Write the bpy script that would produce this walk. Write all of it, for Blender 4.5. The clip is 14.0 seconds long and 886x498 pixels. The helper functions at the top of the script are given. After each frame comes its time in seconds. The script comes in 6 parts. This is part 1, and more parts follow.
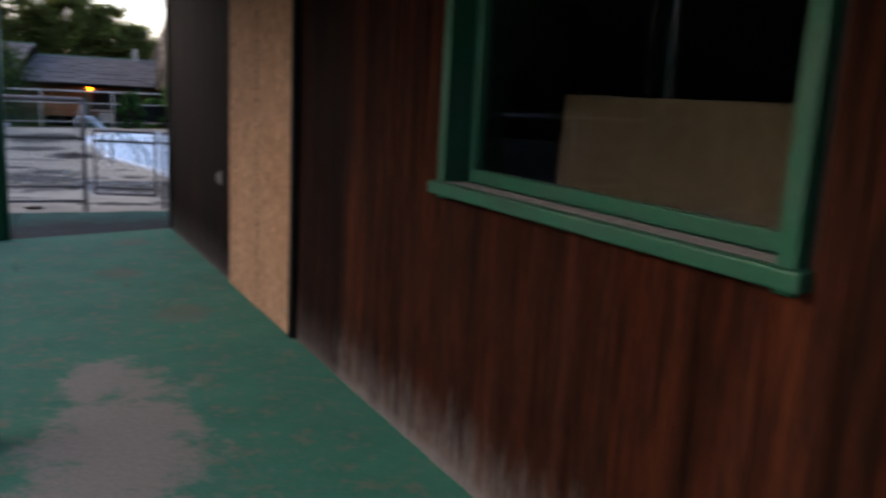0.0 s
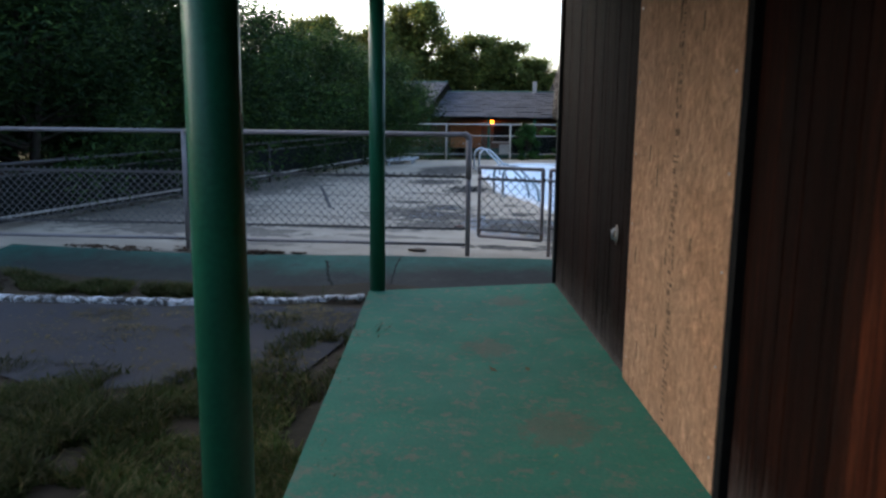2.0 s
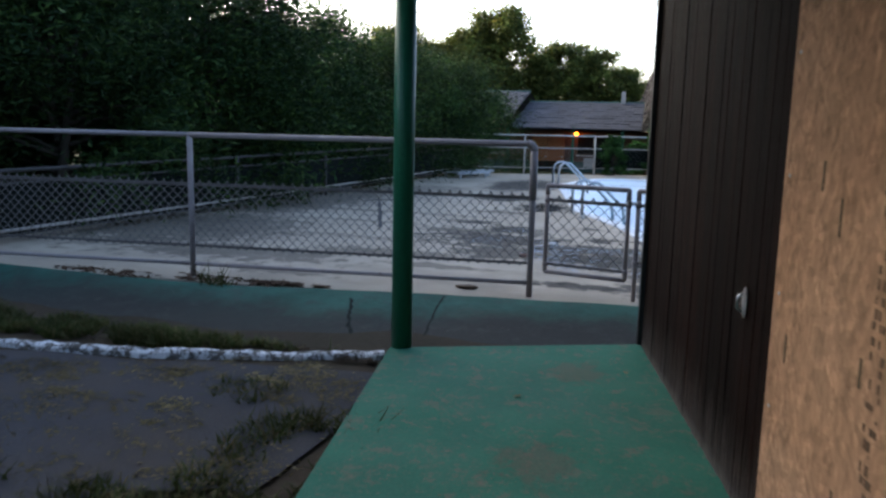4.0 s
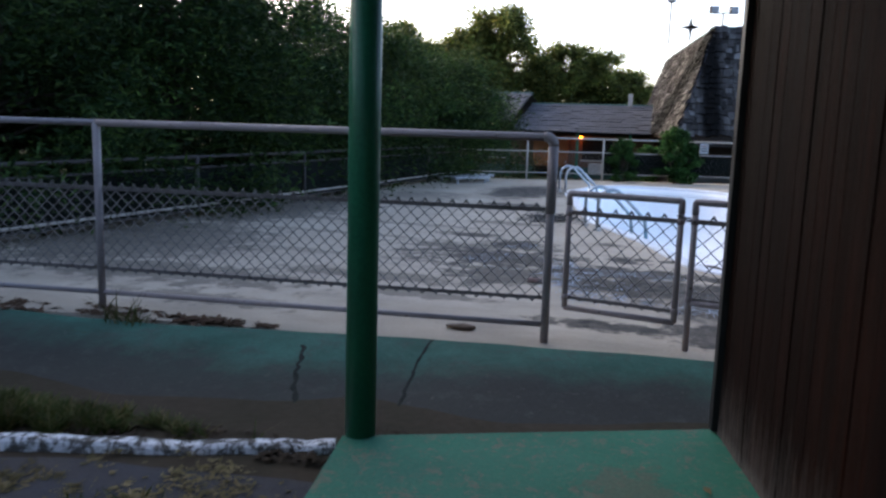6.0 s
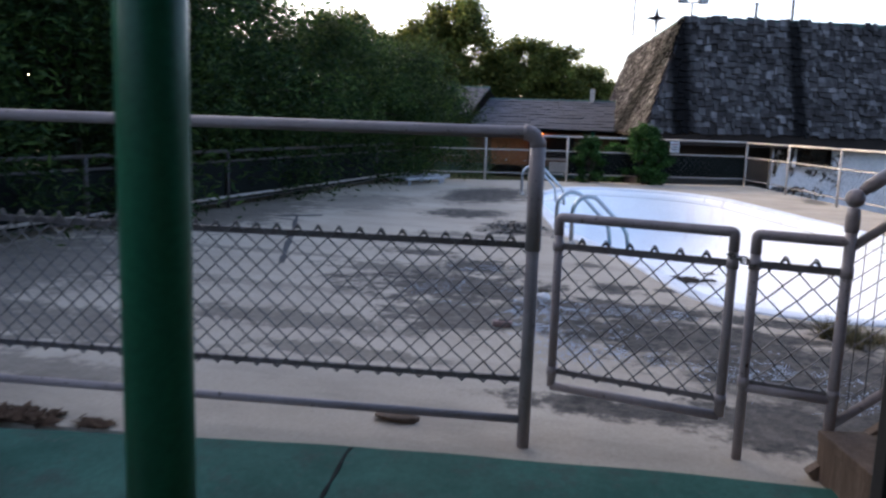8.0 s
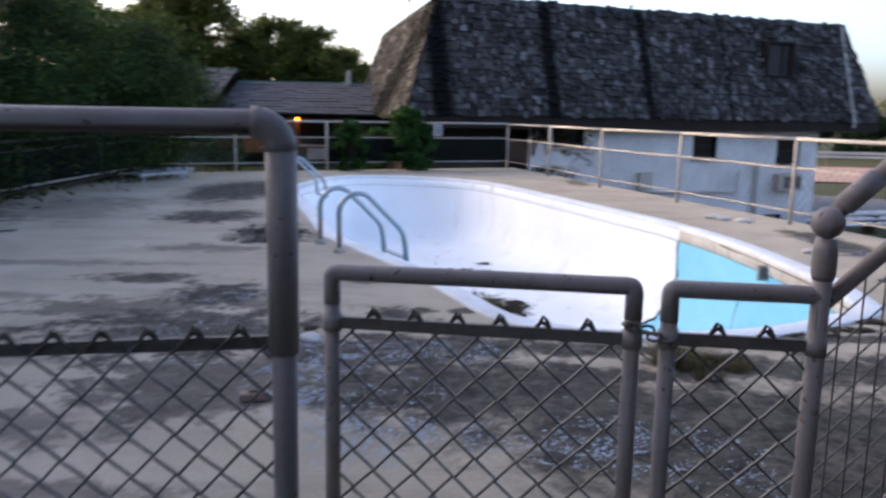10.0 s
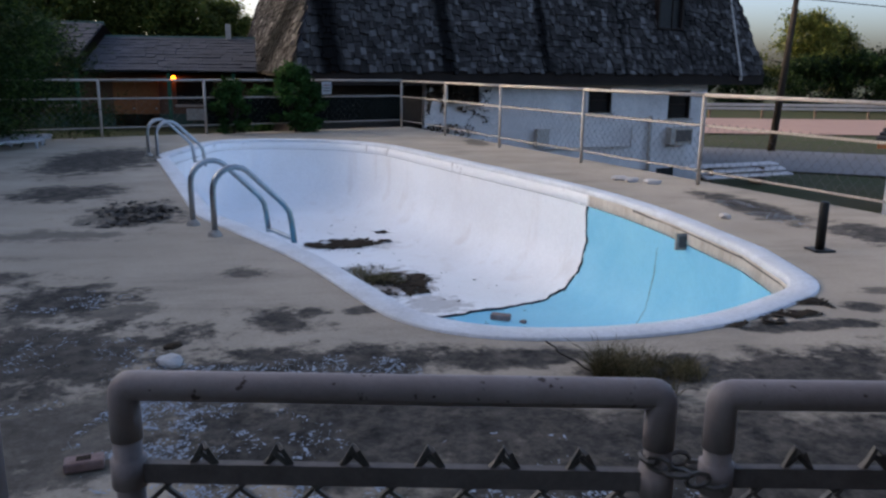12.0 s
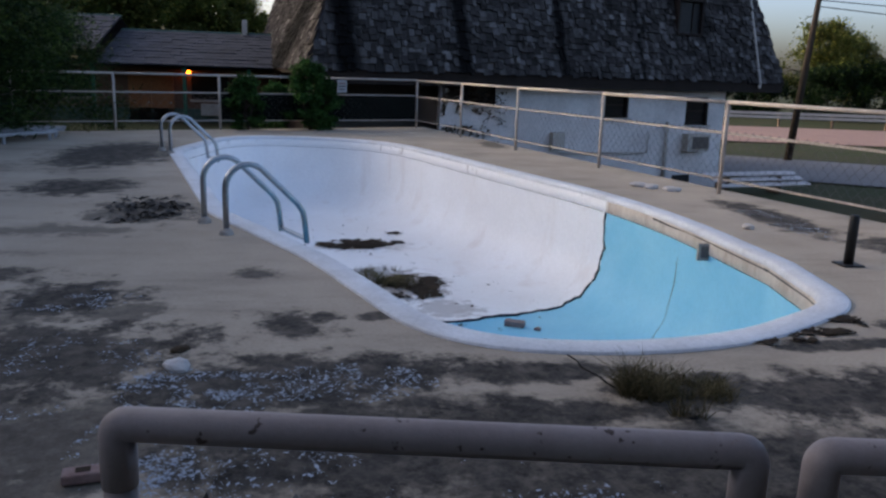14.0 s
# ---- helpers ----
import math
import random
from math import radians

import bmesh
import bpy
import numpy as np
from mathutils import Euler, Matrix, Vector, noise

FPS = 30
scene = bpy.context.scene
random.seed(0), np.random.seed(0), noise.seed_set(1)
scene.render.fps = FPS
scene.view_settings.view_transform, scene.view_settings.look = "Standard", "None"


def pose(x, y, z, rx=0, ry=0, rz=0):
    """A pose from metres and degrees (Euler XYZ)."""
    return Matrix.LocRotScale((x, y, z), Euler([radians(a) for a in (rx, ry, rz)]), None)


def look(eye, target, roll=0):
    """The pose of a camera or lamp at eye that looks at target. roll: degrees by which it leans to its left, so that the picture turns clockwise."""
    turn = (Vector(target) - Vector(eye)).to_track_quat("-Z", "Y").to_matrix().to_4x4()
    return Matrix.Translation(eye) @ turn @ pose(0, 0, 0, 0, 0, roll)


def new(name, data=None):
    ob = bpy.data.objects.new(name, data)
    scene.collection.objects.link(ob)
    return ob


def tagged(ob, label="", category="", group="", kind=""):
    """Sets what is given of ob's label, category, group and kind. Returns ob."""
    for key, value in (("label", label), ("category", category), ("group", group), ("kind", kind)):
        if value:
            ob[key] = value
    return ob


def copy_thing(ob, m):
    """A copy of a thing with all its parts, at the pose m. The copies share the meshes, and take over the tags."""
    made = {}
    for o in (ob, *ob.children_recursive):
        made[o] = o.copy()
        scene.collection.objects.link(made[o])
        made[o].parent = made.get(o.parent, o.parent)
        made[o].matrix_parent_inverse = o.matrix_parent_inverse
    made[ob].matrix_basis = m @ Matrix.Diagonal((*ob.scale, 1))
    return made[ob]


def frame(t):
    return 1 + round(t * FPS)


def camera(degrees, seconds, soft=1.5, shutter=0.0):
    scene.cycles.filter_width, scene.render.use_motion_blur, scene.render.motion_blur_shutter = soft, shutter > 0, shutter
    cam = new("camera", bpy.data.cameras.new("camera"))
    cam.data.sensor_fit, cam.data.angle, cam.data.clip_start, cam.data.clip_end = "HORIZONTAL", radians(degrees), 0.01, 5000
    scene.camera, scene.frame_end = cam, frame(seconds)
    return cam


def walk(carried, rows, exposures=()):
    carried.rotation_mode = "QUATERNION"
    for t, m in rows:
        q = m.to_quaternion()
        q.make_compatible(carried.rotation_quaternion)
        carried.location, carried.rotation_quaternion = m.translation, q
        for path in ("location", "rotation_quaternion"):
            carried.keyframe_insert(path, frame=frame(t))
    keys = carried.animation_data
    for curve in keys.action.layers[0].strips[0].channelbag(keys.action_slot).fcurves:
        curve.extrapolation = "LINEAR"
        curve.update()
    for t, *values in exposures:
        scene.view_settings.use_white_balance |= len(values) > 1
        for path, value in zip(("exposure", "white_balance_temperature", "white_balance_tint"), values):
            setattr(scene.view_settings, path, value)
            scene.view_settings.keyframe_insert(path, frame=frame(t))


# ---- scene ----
# ---------------------------------------------------------------- camera
PATH = [
    (0.0, pose(-0.019, -0.998, 1.538, 78.89, -2.94, -14.48)),
    (0.5, pose(0.003, -0.547, 1.529, 79.00, -1.38, -3.28)),
    (1.0, pose(-0.028, -0.103, 1.547, 80.75, -0.14, 4.78)),
    (1.5, pose(-0.055, 0.317, 1.534, 80.85, -0.79, 10.37)),
    (2.0, pose(-0.095, 0.724, 1.523, 79.93, -0.60, 12.95)),
    (2.5, pose(-0.199, 1.236, 1.481, 81.85, 0.10, 13.44)),
    (3.0, pose(-0.169, 1.625, 1.484, 79.82, -0.17, 16.45)),
    (5.5, pose(-0.604, 3.687, 1.331, 82.55, -1.84, 19.91)),
    (6.0, pose(-0.739, 4.056, 1.314, 81.08, -1.70, 19.08)),
    (6.5, pose(-0.871, 4.478, 1.305, 82.13, -0.50, 18.84)),
    (7.0, pose(-1.003, 4.888, 1.296, 81.01, -1.63, 18.86)),
    (9.5, pose(-1.336, 6.931, 1.282, 81.35, -0.90, 5.17)),
    (10.0, pose(-1.394, 7.237, 1.282, 80.28, -1.02, -1.31)),
    (10.5, pose(-1.434, 7.490, 1.314, 81.24, 0.13, -9.30)),
    (11.0, pose(-1.397, 7.753, 1.316, 79.38, -0.48, -11.57)),
    (11.5, pose(-1.352, 7.964, 1.322, 79.43, -0.66, -9.95)),
    (12.0, pose(-1.351, 8.064, 1.313, 77.23, -0.54, -9.04)),
    (12.5, pose(-1.362, 8.133, 1.313, 77.33, -0.83, -8.38)),
    (13.0, pose(-1.377, 8.164, 1.315, 77.45, -1.23, -8.07)),
    (13.5, pose(-1.378, 8.199, 1.310, 77.48, -1.42, -8.12)),
    (14.0, pose(-1.374, 8.226, 1.303, 77.28, -1.81, -8.02)),
]
# seconds, stops, kelvin, tint
EXPOSURES = [(0.0, 3.05, 7450, 14), (1.5, 3.1, 7100, 5), (3.0, 3.12, 6950, 4), (7.0, 3.1, 7200, 12), (10.0, 2.87, 7250, 14), (10.7, 2.5, 7000, 11), (11.5, 2.25, 7050, 11), (14.0, 1.97, 7100, 12)]
cam = camera(58.4, 14.0, 2.5, 0.5)
walk(cam, PATH, EXPOSURES)

# ---------------------------------------------------------------- dusk sky and sun
SUN_EL, SUN_AZ = radians(9), radians(-66)          # low, to the left, behind the hedge trees
world = bpy.data.worlds.new("world")
scene.world = world
world.use_nodes = True
wn = world.node_tree
sky = wn.nodes.new("ShaderNodeTexSky")
sky.sky_type, sky.sun_disc = "NISHITA", False
sky.sun_elevation, sky.sun_rotation = SUN_EL, SUN_AZ
sky.air_density, sky.dust_density, sky.ozone_density = 0.5, 4.5, 1.6
wn.links.new(sky.outputs[0], wn.nodes["Background"].inputs[0])
wn.nodes["Background"].inputs[1].default_value = 0.15
sun = new("sun", bpy.data.lights.new("sun", "SUN"))
sun.data.energy, sun.data.angle, sun.data.color = 0.06, radians(20), (1.0, 0.85, 0.7)
sun.matrix_world = look((0, 0, 0), (-math.sin(SUN_AZ) * math.cos(SUN_EL), -math.cos(SUN_AZ) * math.cos(SUN_EL), -math.sin(SUN_EL)))


# ---------------------------------------------------------------- materials
class Nodes:
    """A small node builder for one material."""

    def __init__(self, name, rough=0.8, metal=0.0, gloss=0.25):
        self.mat = bpy.data.materials.new(name)
        self.mat.use_nodes = True
        self.t = self.mat.node_tree
        self.b = self.t.nodes["Principled BSDF"]
        self.b.inputs["Roughness"].default_value = rough
        self.b.inputs["Metallic"].default_value = metal
        self.b.inputs["Specular IOR Level"].default_value = gloss if metal == 0 else 0.5
        self.pos = self.t.nodes.new("ShaderNodeNewGeometry").outputs["Position"]

    def put(self, socket, value):
        if hasattr(value, "is_linked"):
            self.t.links.new(value, socket)
        else:
            socket.default_value = value

    def noise(self, scale, detail=4, rough=0.6, stretch=None, vec=None, off=0.0):
        n = self.t.nodes.new("ShaderNodeTexNoise")
        n.inputs["Scale"].default_value, n.inputs["Detail"].default_value, n.inputs["Roughness"].default_value = scale, detail, rough
        m = self.t.nodes.new("ShaderNodeMapping")
        m.inputs["Scale"].default_value = stretch or (1, 1, 1)
        m.inputs["Location"].default_value = (off, off * 0.7, off * 1.3)
        self.t.links.new(vec or self.pos, m.inputs[0])
        self.t.links.new(m.outputs[0], n.inputs["Vector"])
        return n.outputs["Fac"]

    def voronoi(self, scale, stretch, turn=0.0):
        """Cells drawn out along a direction turned about x."""
        n = self.t.nodes.new("ShaderNodeTexVoronoi")
        n.inputs["Scale"].default_value = scale
        m = self.t.nodes.new("ShaderNodeMapping")
        m.vector_type = "TEXTURE"
        m.inputs["Scale"].default_value = stretch
        m.inputs["Rotation"].default_value = (turn, 0, 0)
        self.t.links.new(self.pos, m.inputs[0])
        self.t.links.new(m.outputs[0], n.inputs["Vector"])
        return n.outputs["Color"]

    def ramp(self, fac, *stops):
        n = self.t.nodes.new("ShaderNodeValToRGB")
        e = n.color_ramp.elements
        while len(e) < len(stops):
            e.new(0.5)
        for k, (p, c) in enumerate(stops):
            e[k].position = p
            e[k].color = (c, c, c, 1) if isinstance(c, (int, float)) else (*c, 1)
        self.t.links.new(fac, n.inputs[0])
        return n.outputs[0]

    def mix(self, fac, a, b, mode="MIX"):
        n = self.t.nodes.new("ShaderNodeMix")
        n.data_type, n.blend_type = "RGBA", mode
        self.put(n.inputs["Factor"], fac)
        self.put(n.inputs["A"], a if hasattr(a, "is_linked") else (*a, 1))
        self.put(n.inputs["B"], b if hasattr(b, "is_linked") else (*b, 1))
        return n.outputs["Result"]

    def math(self, op, a, b=0.0, clamp=False):
        n = self.t.nodes.new("ShaderNodeMath")
        n.operation, n.use_clamp = op, clamp
        self.put(n.inputs[0], a)
        self.put(n.inputs[1], b)
        return n.outputs[0]

    def axis(self, k):
        n = self.t.nodes.new("ShaderNodeSeparateXYZ")
        self.t.links.new(self.pos, n.inputs[0])
        return n.outputs[k]

    def blot(self, x, y, rx, ry, ragged=0.5, scale=2.5, turn=0.0, soft=0.2):
        """1 inside a ragged patch of ground round (x, y), 0 outside."""
        m = self.t.nodes.new("ShaderNodeMapping")
        m.vector_type = "TEXTURE"
        m.inputs["Location"].default_value = (x, y, 0)
        m.inputs["Rotation"].default_value = (0, 0, turn)
        m.inputs["Scale"].default_value = (rx, ry, 50)
        self.t.links.new(self.pos, m.inputs[0])
        n = self.t.nodes.new("ShaderNodeVectorMath")
        n.operation = "LENGTH"
        self.t.links.new(m.outputs[0], n.inputs[0])
        d = self.math("ADD", n.outputs["Value"], self.math("MULTIPLY", self.math("SUBTRACT", self.noise(scale * 2.2, 9, 0.72, off=x), 0.5), ragged * 4.2))
        return self.ramp(d, (0.8 - soft, 1.0), (0.8 + soft, 0.0))

    def spot(self, x, y, rx, ry, ragged, full):
        """full inside a patch of ground round (x, y) whose edge is torn by a shared noise, 0 outside."""
        m = self.t.nodes.new("ShaderNodeMapping")
        m.vector_type = "TEXTURE"
        m.inputs["Location"].default_value = (x, y, 0)
        m.inputs["Scale"].default_value = (rx, ry, 50)
        self.t.links.new(self.pos, m.inputs[0])
        v = self.t.nodes.new("ShaderNodeVectorMath")
        v.operation = "LENGTH"
        self.t.links.new(m.outputs[0], v.inputs[0])
        r = self.t.nodes.new("ShaderNodeMapRange")
        r.interpolation_type = "SMOOTHSTEP"
        for k, value in (("From Min", 0.58), ("From Max", 1.12), ("To Min", full), ("To Max", 0.0)):
            r.inputs[k].default_value = value
        self.t.links.new(self.math("ADD", v.outputs["Value"], ragged), r.inputs["Value"])
        return r.outputs["Result"]

    def random(self):
        return self.t.nodes.new("ShaderNodeObjectInfo").outputs["Random"]

    def island(self):
        n = self.t.nodes.new("ShaderNodeNewGeometry")
        return n.outputs["Random Per Island"]

    def bump(self, height, strength=0.3, dist=0.01):
        n = self.t.nodes.new("ShaderNodeBump")
        n.inputs["Strength"].default_value, n.inputs["Distance"].default_value = strength, dist
        self.t.links.new(height, n.inputs["Height"])
        self.t.links.new(n.outputs[0], self.b.inputs["Normal"])

    def done(self, color, rough=None):
        self.put(self.b.inputs["Base Color"], color if hasattr(color, "is_linked") else (*color, 1))
        if rough is not None:
            self.put(self.b.inputs["Roughness"], rough)
        return self.mat


def worn(name, base, other, rough=0.8, big=1.5, small=30, amount=0.5, bump=0.25, metal=0.0, stretch=None):
    """A two-scale worn surface of two colours."""
    n = Nodes(name, rough, metal, 0.12 if rough > 0.7 else 0.25)
    a = n.ramp(n.noise(big, 5, 0.65, stretch), (0.35, 0.0), (0.7, 1.0))
    g = n.noise(small, 4, 0.7, stretch)
    c = n.mix(n.math("MULTIPLY", a, amount), base, other)
    c = n.mix(0.55, c, n.ramp(g, (0.25, 0.55), (0.75, 1.25)), "MULTIPLY")
    n.bump(g, bump, 0.006)
    return n.done(c)


def siding_material(name, red):
    """Dark-stained vertical boards, bleached by splash water near the ground."""
    n = Nodes(name, 0.85, 0.0, 0.05)
    grain = n.noise(9, 6, 0.7, (6, 6, 0.30))
    fine = n.noise(40, 5, 0.75, (4, 4, 0.20))
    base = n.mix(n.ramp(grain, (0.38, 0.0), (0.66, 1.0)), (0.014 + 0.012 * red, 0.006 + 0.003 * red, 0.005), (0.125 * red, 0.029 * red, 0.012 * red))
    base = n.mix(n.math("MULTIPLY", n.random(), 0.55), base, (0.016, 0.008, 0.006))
    base = n.mix(0.9, base, n.ramp(fine, (0.3, 0.4), (0.5, 0.85), (0.72, 1.7)), "MULTIPLY")
    # broad weathered streaks with bare warm wood between dark runs
    run = n.ramp(n.noise(2.6, 6, 0.7, (3.2, 3.2, 0.22), off=8), (0.38, 0.3), (0.55, 0.9), (0.72, 1.75))
    base = n.mix(0.9, base, run, "MULTIPLY")
    foot = n.math("ADD", n.axis(2), n.math("MULTIPLY", n.math("SUBTRACT", n.noise(14, 7, 0.8, (3.0, 3.0, 0.12)), 0.5), 1.15))
    bleach = n.math("MULTIPLY", n.ramp(foot, (-0.06, 1.0), (0.10, 0.62), (0.30, 0.0)), n.ramp(fine, (0.35, 0.1), (0.62, 0.95 if red > 0.6 else 0.6)))
    c = n.mix(bleach, base, (0.27, 0.225, 0.20))
    # a thin pale splash line right at the slab
    c = n.mix(n.math("MULTIPLY", n.ramp(n.axis(2), (0.01, 0.55), (0.07, 0.0)), n.ramp(fine, (0.35, 0.3), (0.6, 1.0))), c, (0.30, 0.27, 0.25))
    # boards with little red also get a darker overall tone
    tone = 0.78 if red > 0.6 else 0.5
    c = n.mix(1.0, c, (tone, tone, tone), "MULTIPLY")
    n.bump(fine, 0.5, 0.004)
    return n.done(c, n.ramp(grain, (0.2, 0.75), (0.8, 0.95)))


def osb_material():
    n = Nodes("strand_board", 0.85, 0.0, 0.05)
    tone = n.ramp(n.noise(2.0, 3), (0.3, (0.375, 0.200, 0.115)), (0.7, (0.43, 0.245, 0.148)))
    for turn, sc, f in ((0.45, 42, 0.6), (1.25, 52, 0.55), (2.4, 46, 0.6), (0.1, 36, 0.5)):
        v = n.voronoi(sc, (1.0, 1.0, 3.2), turn)
        s = n.t.nodes.new("ShaderNodeSeparateColor")
        n.t.links.new(v, s.inputs[0])
        tone = n.mix(f, tone, n.ramp(s.outputs[0], (0.0, 0.72), (0.3, 0.97), (0.85, 1.08), (1.0, 1.3)), "MULTIPLY")
    tone = n.mix(0.6, tone, n.ramp(n.noise(55, 5, 0.75, (1, 1, 0.25)), (0.3, 0.75), (0.7, 1.2)), "MULTIPLY")
    dark = n.ramp(n.noise(14, 3, 0.6, (1, 1, 0.35), off=3), (0.66, 0.0), (0.74, 1.0))
    c = n.mix(n.math("MULTIPLY", dark, 0.55), tone, (0.26, 0.13, 0.06))
    n.bump(n.noise(60, 3), 0.25, 0.003)
    return n.done(c)


def green_paint_floor():
    """Green deck paint on a concrete walk, worn through to grey by feet."""
    n = Nodes("green_painted_concrete", 0.8, 0.0, 0.12)
    g = n.noise(55, 4, 0.7)
    c = n.mix(n.ramp(n.noise(1.6, 5, 0.7), (0.35, 0.0), (0.7, 1.0)), (0.026, 0.140, 0.093), (0.037, 0.172, 0.115))
    c = n.mix(n.ramp(n.noise(0.8, 6, 0.7, off=4), (0.45, 0.0), (0.72, 0.5)), c, (0.05, 0.135, 0.105))
    for sc, at, k in ((9, 0.545, 0.6), (22, 0.565, 0.6), (4, 0.56, 0.4), (45, 0.59, 0.6)):
        chips = n.ramp(n.noise(sc, 9, 0.8, off=2 + sc), (at, 0.0), (at + 0.05, 1.0))
        c = n.mix(n.math("MULTIPLY", chips, k), c, (0.17, 0.135, 0.105))
    for x, y, rx, ry in ((-0.50, 2.35, 0.40, 0.95), (-0.30, 0.6, 0.5, 1.2), (-0.68, 3.2, 0.22, 0.35)):
        c = n.mix(n.blot(x, y, rx, ry, 0.55, 3.0), c, n.mix(g, (0.16, 0.145, 0.125), (0.25, 0.225, 0.20)))
    for x, y, r in ((-0.35, 4.4, 0.22), (-0.9, 5.6, 0.2), (-0.95, 6.9, 0.18)):
        c = n.mix(n.math("MULTIPLY", n.blot(x, y, r, r * 1.3, 0.8, 6), 0.5), c, (0.13, 0.10, 0.075))
    c = n.mix(0.5, c, n.ramp(g, (0.25, 0.6), (0.75, 1.3)), "MULTIPLY")
    n.bump(g, 0.25, 0.004)
    return n.done(c, n.ramp(n.noise(3, 4), (0.3, 0.74), (0.7, 0.9)))


def apron_material():
    n = Nodes("stained_green_concrete", 0.8, 0.0, 0.15)
    g = n.noise(45, 4, 0.7)
    c = n.mix(n.ramp(n.noise(2.2, 6, 0.7), (0.35, 0.0), (0.65, 1.0)), (0.0185, 0.076, 0.057), (0.0340, 0.1180, 0.0900))
    for x, y, rx, ry in ((-1.05, 7.95, 1.3, 0.55), (-3.8, 7.35, 2.0, 0.72), (-2.4, 7.45, 1.0, 0.6), (-0.6, 8.0, 0.9, 0.6), (-5.4, 7.4, 1.6, 0.7), (-1.3, 7.7, 1.2, 0.5), (-1.5, 7.75, 1.5, 0.55), (-3.2, 7.1, 1.6, 0.5), (-4.8, 7.1, 1.8, 0.55)):
        c = n.mix(n.math("MULTIPLY", n.blot(x, y, rx, ry, 0.3, 1.6, 0.0, 0.4), 0.9), c, (0.028, 0.029, 0.027))
    c = n.mix(n.ramp(n.noise(6, 8, 0.75, off=3), (0.52, 0.0), (0.66, 0.55)), c, (0.05, 0.055, 0.05))
    c = n.mix(n.ramp(n.noise(20, 6, 0.75, off=6), (0.60, 0.0), (0.66, 0.35)), c, (0.11, 0.10, 0.09))
    c = n.mix(0.5, c, n.ramp(g, (0.25, 0.6), (0.75, 1.3)), "MULTIPLY")
    n.bump(g, 0.3, 0.006)
    return n.done(c)


def deck_material():
    """Sun-bleached pool deck: tan concrete, black mildew, wet-leaf stains, painted hedge shade."""
    n = Nodes("weathered_deck_concrete", 0.9, 0.0, 0.12)
    g = n.noise(50, 5, 0.72)
    c = n.mix(n.ramp(n.noise(0.9, 6, 0.6), (0.3, 0.0), (0.7, 1.0)), (0.335, 0.275, 0.215), (0.455, 0.38, 0.30))
    smear = n.ramp(n.noise(1.3, 7, 0.72, (0.5, 1.6, 1)), (0.50, 0.0), (0.64, 1.0))
    c = n.mix(n.math("MULTIPLY", smear, 0.28), c, (0.105, 0.09, 0.08))
    grime_and_shade = n.mix(n.ramp(n.noise(11, 8, 0.75, off=5), (0.38, 0.0), (0.62, 1.0)), (0.018, 0.017, 0.016), (0.075, 0.066, 0.058))
    torn = n.math("SUBTRACT", n.noise(4.84, 9, 0.72, off=1), 0.5)
    # stains and the hedge's shade on the left share one mask
    stain = 0.0
    for x, y, rx, ry, k, rg in BLOTS:
        stain = n.math("MAXIMUM", n.spot(x, y, rx * 1.25, ry * 1.25, n.math("MULTIPLY", torn, rg * 4.2), min(1.0, k * 1.2)), stain)
    patchy = n.ramp(n.noise(7, 9, 0.8, off=9), (0.30, 0.72), (0.55, 1.0))
    c = n.mix(n.math("MULTIPLY", stain, patchy), c, grime_and_shade)
    # small dark grit between the stains
    c = n.mix(n.ramp(n.noise(16, 5, 0.7, off=12), (0.68, 0.0), (0.74, 0.7)), c, (0.06, 0.052, 0.046))
    c = n.mix(0.5, c, n.ramp(g, (0.25, 0.62), (0.75, 1.28)), "MULTIPLY")
    n.bump(g, 0.35, 0.006)
    return n.done(c)


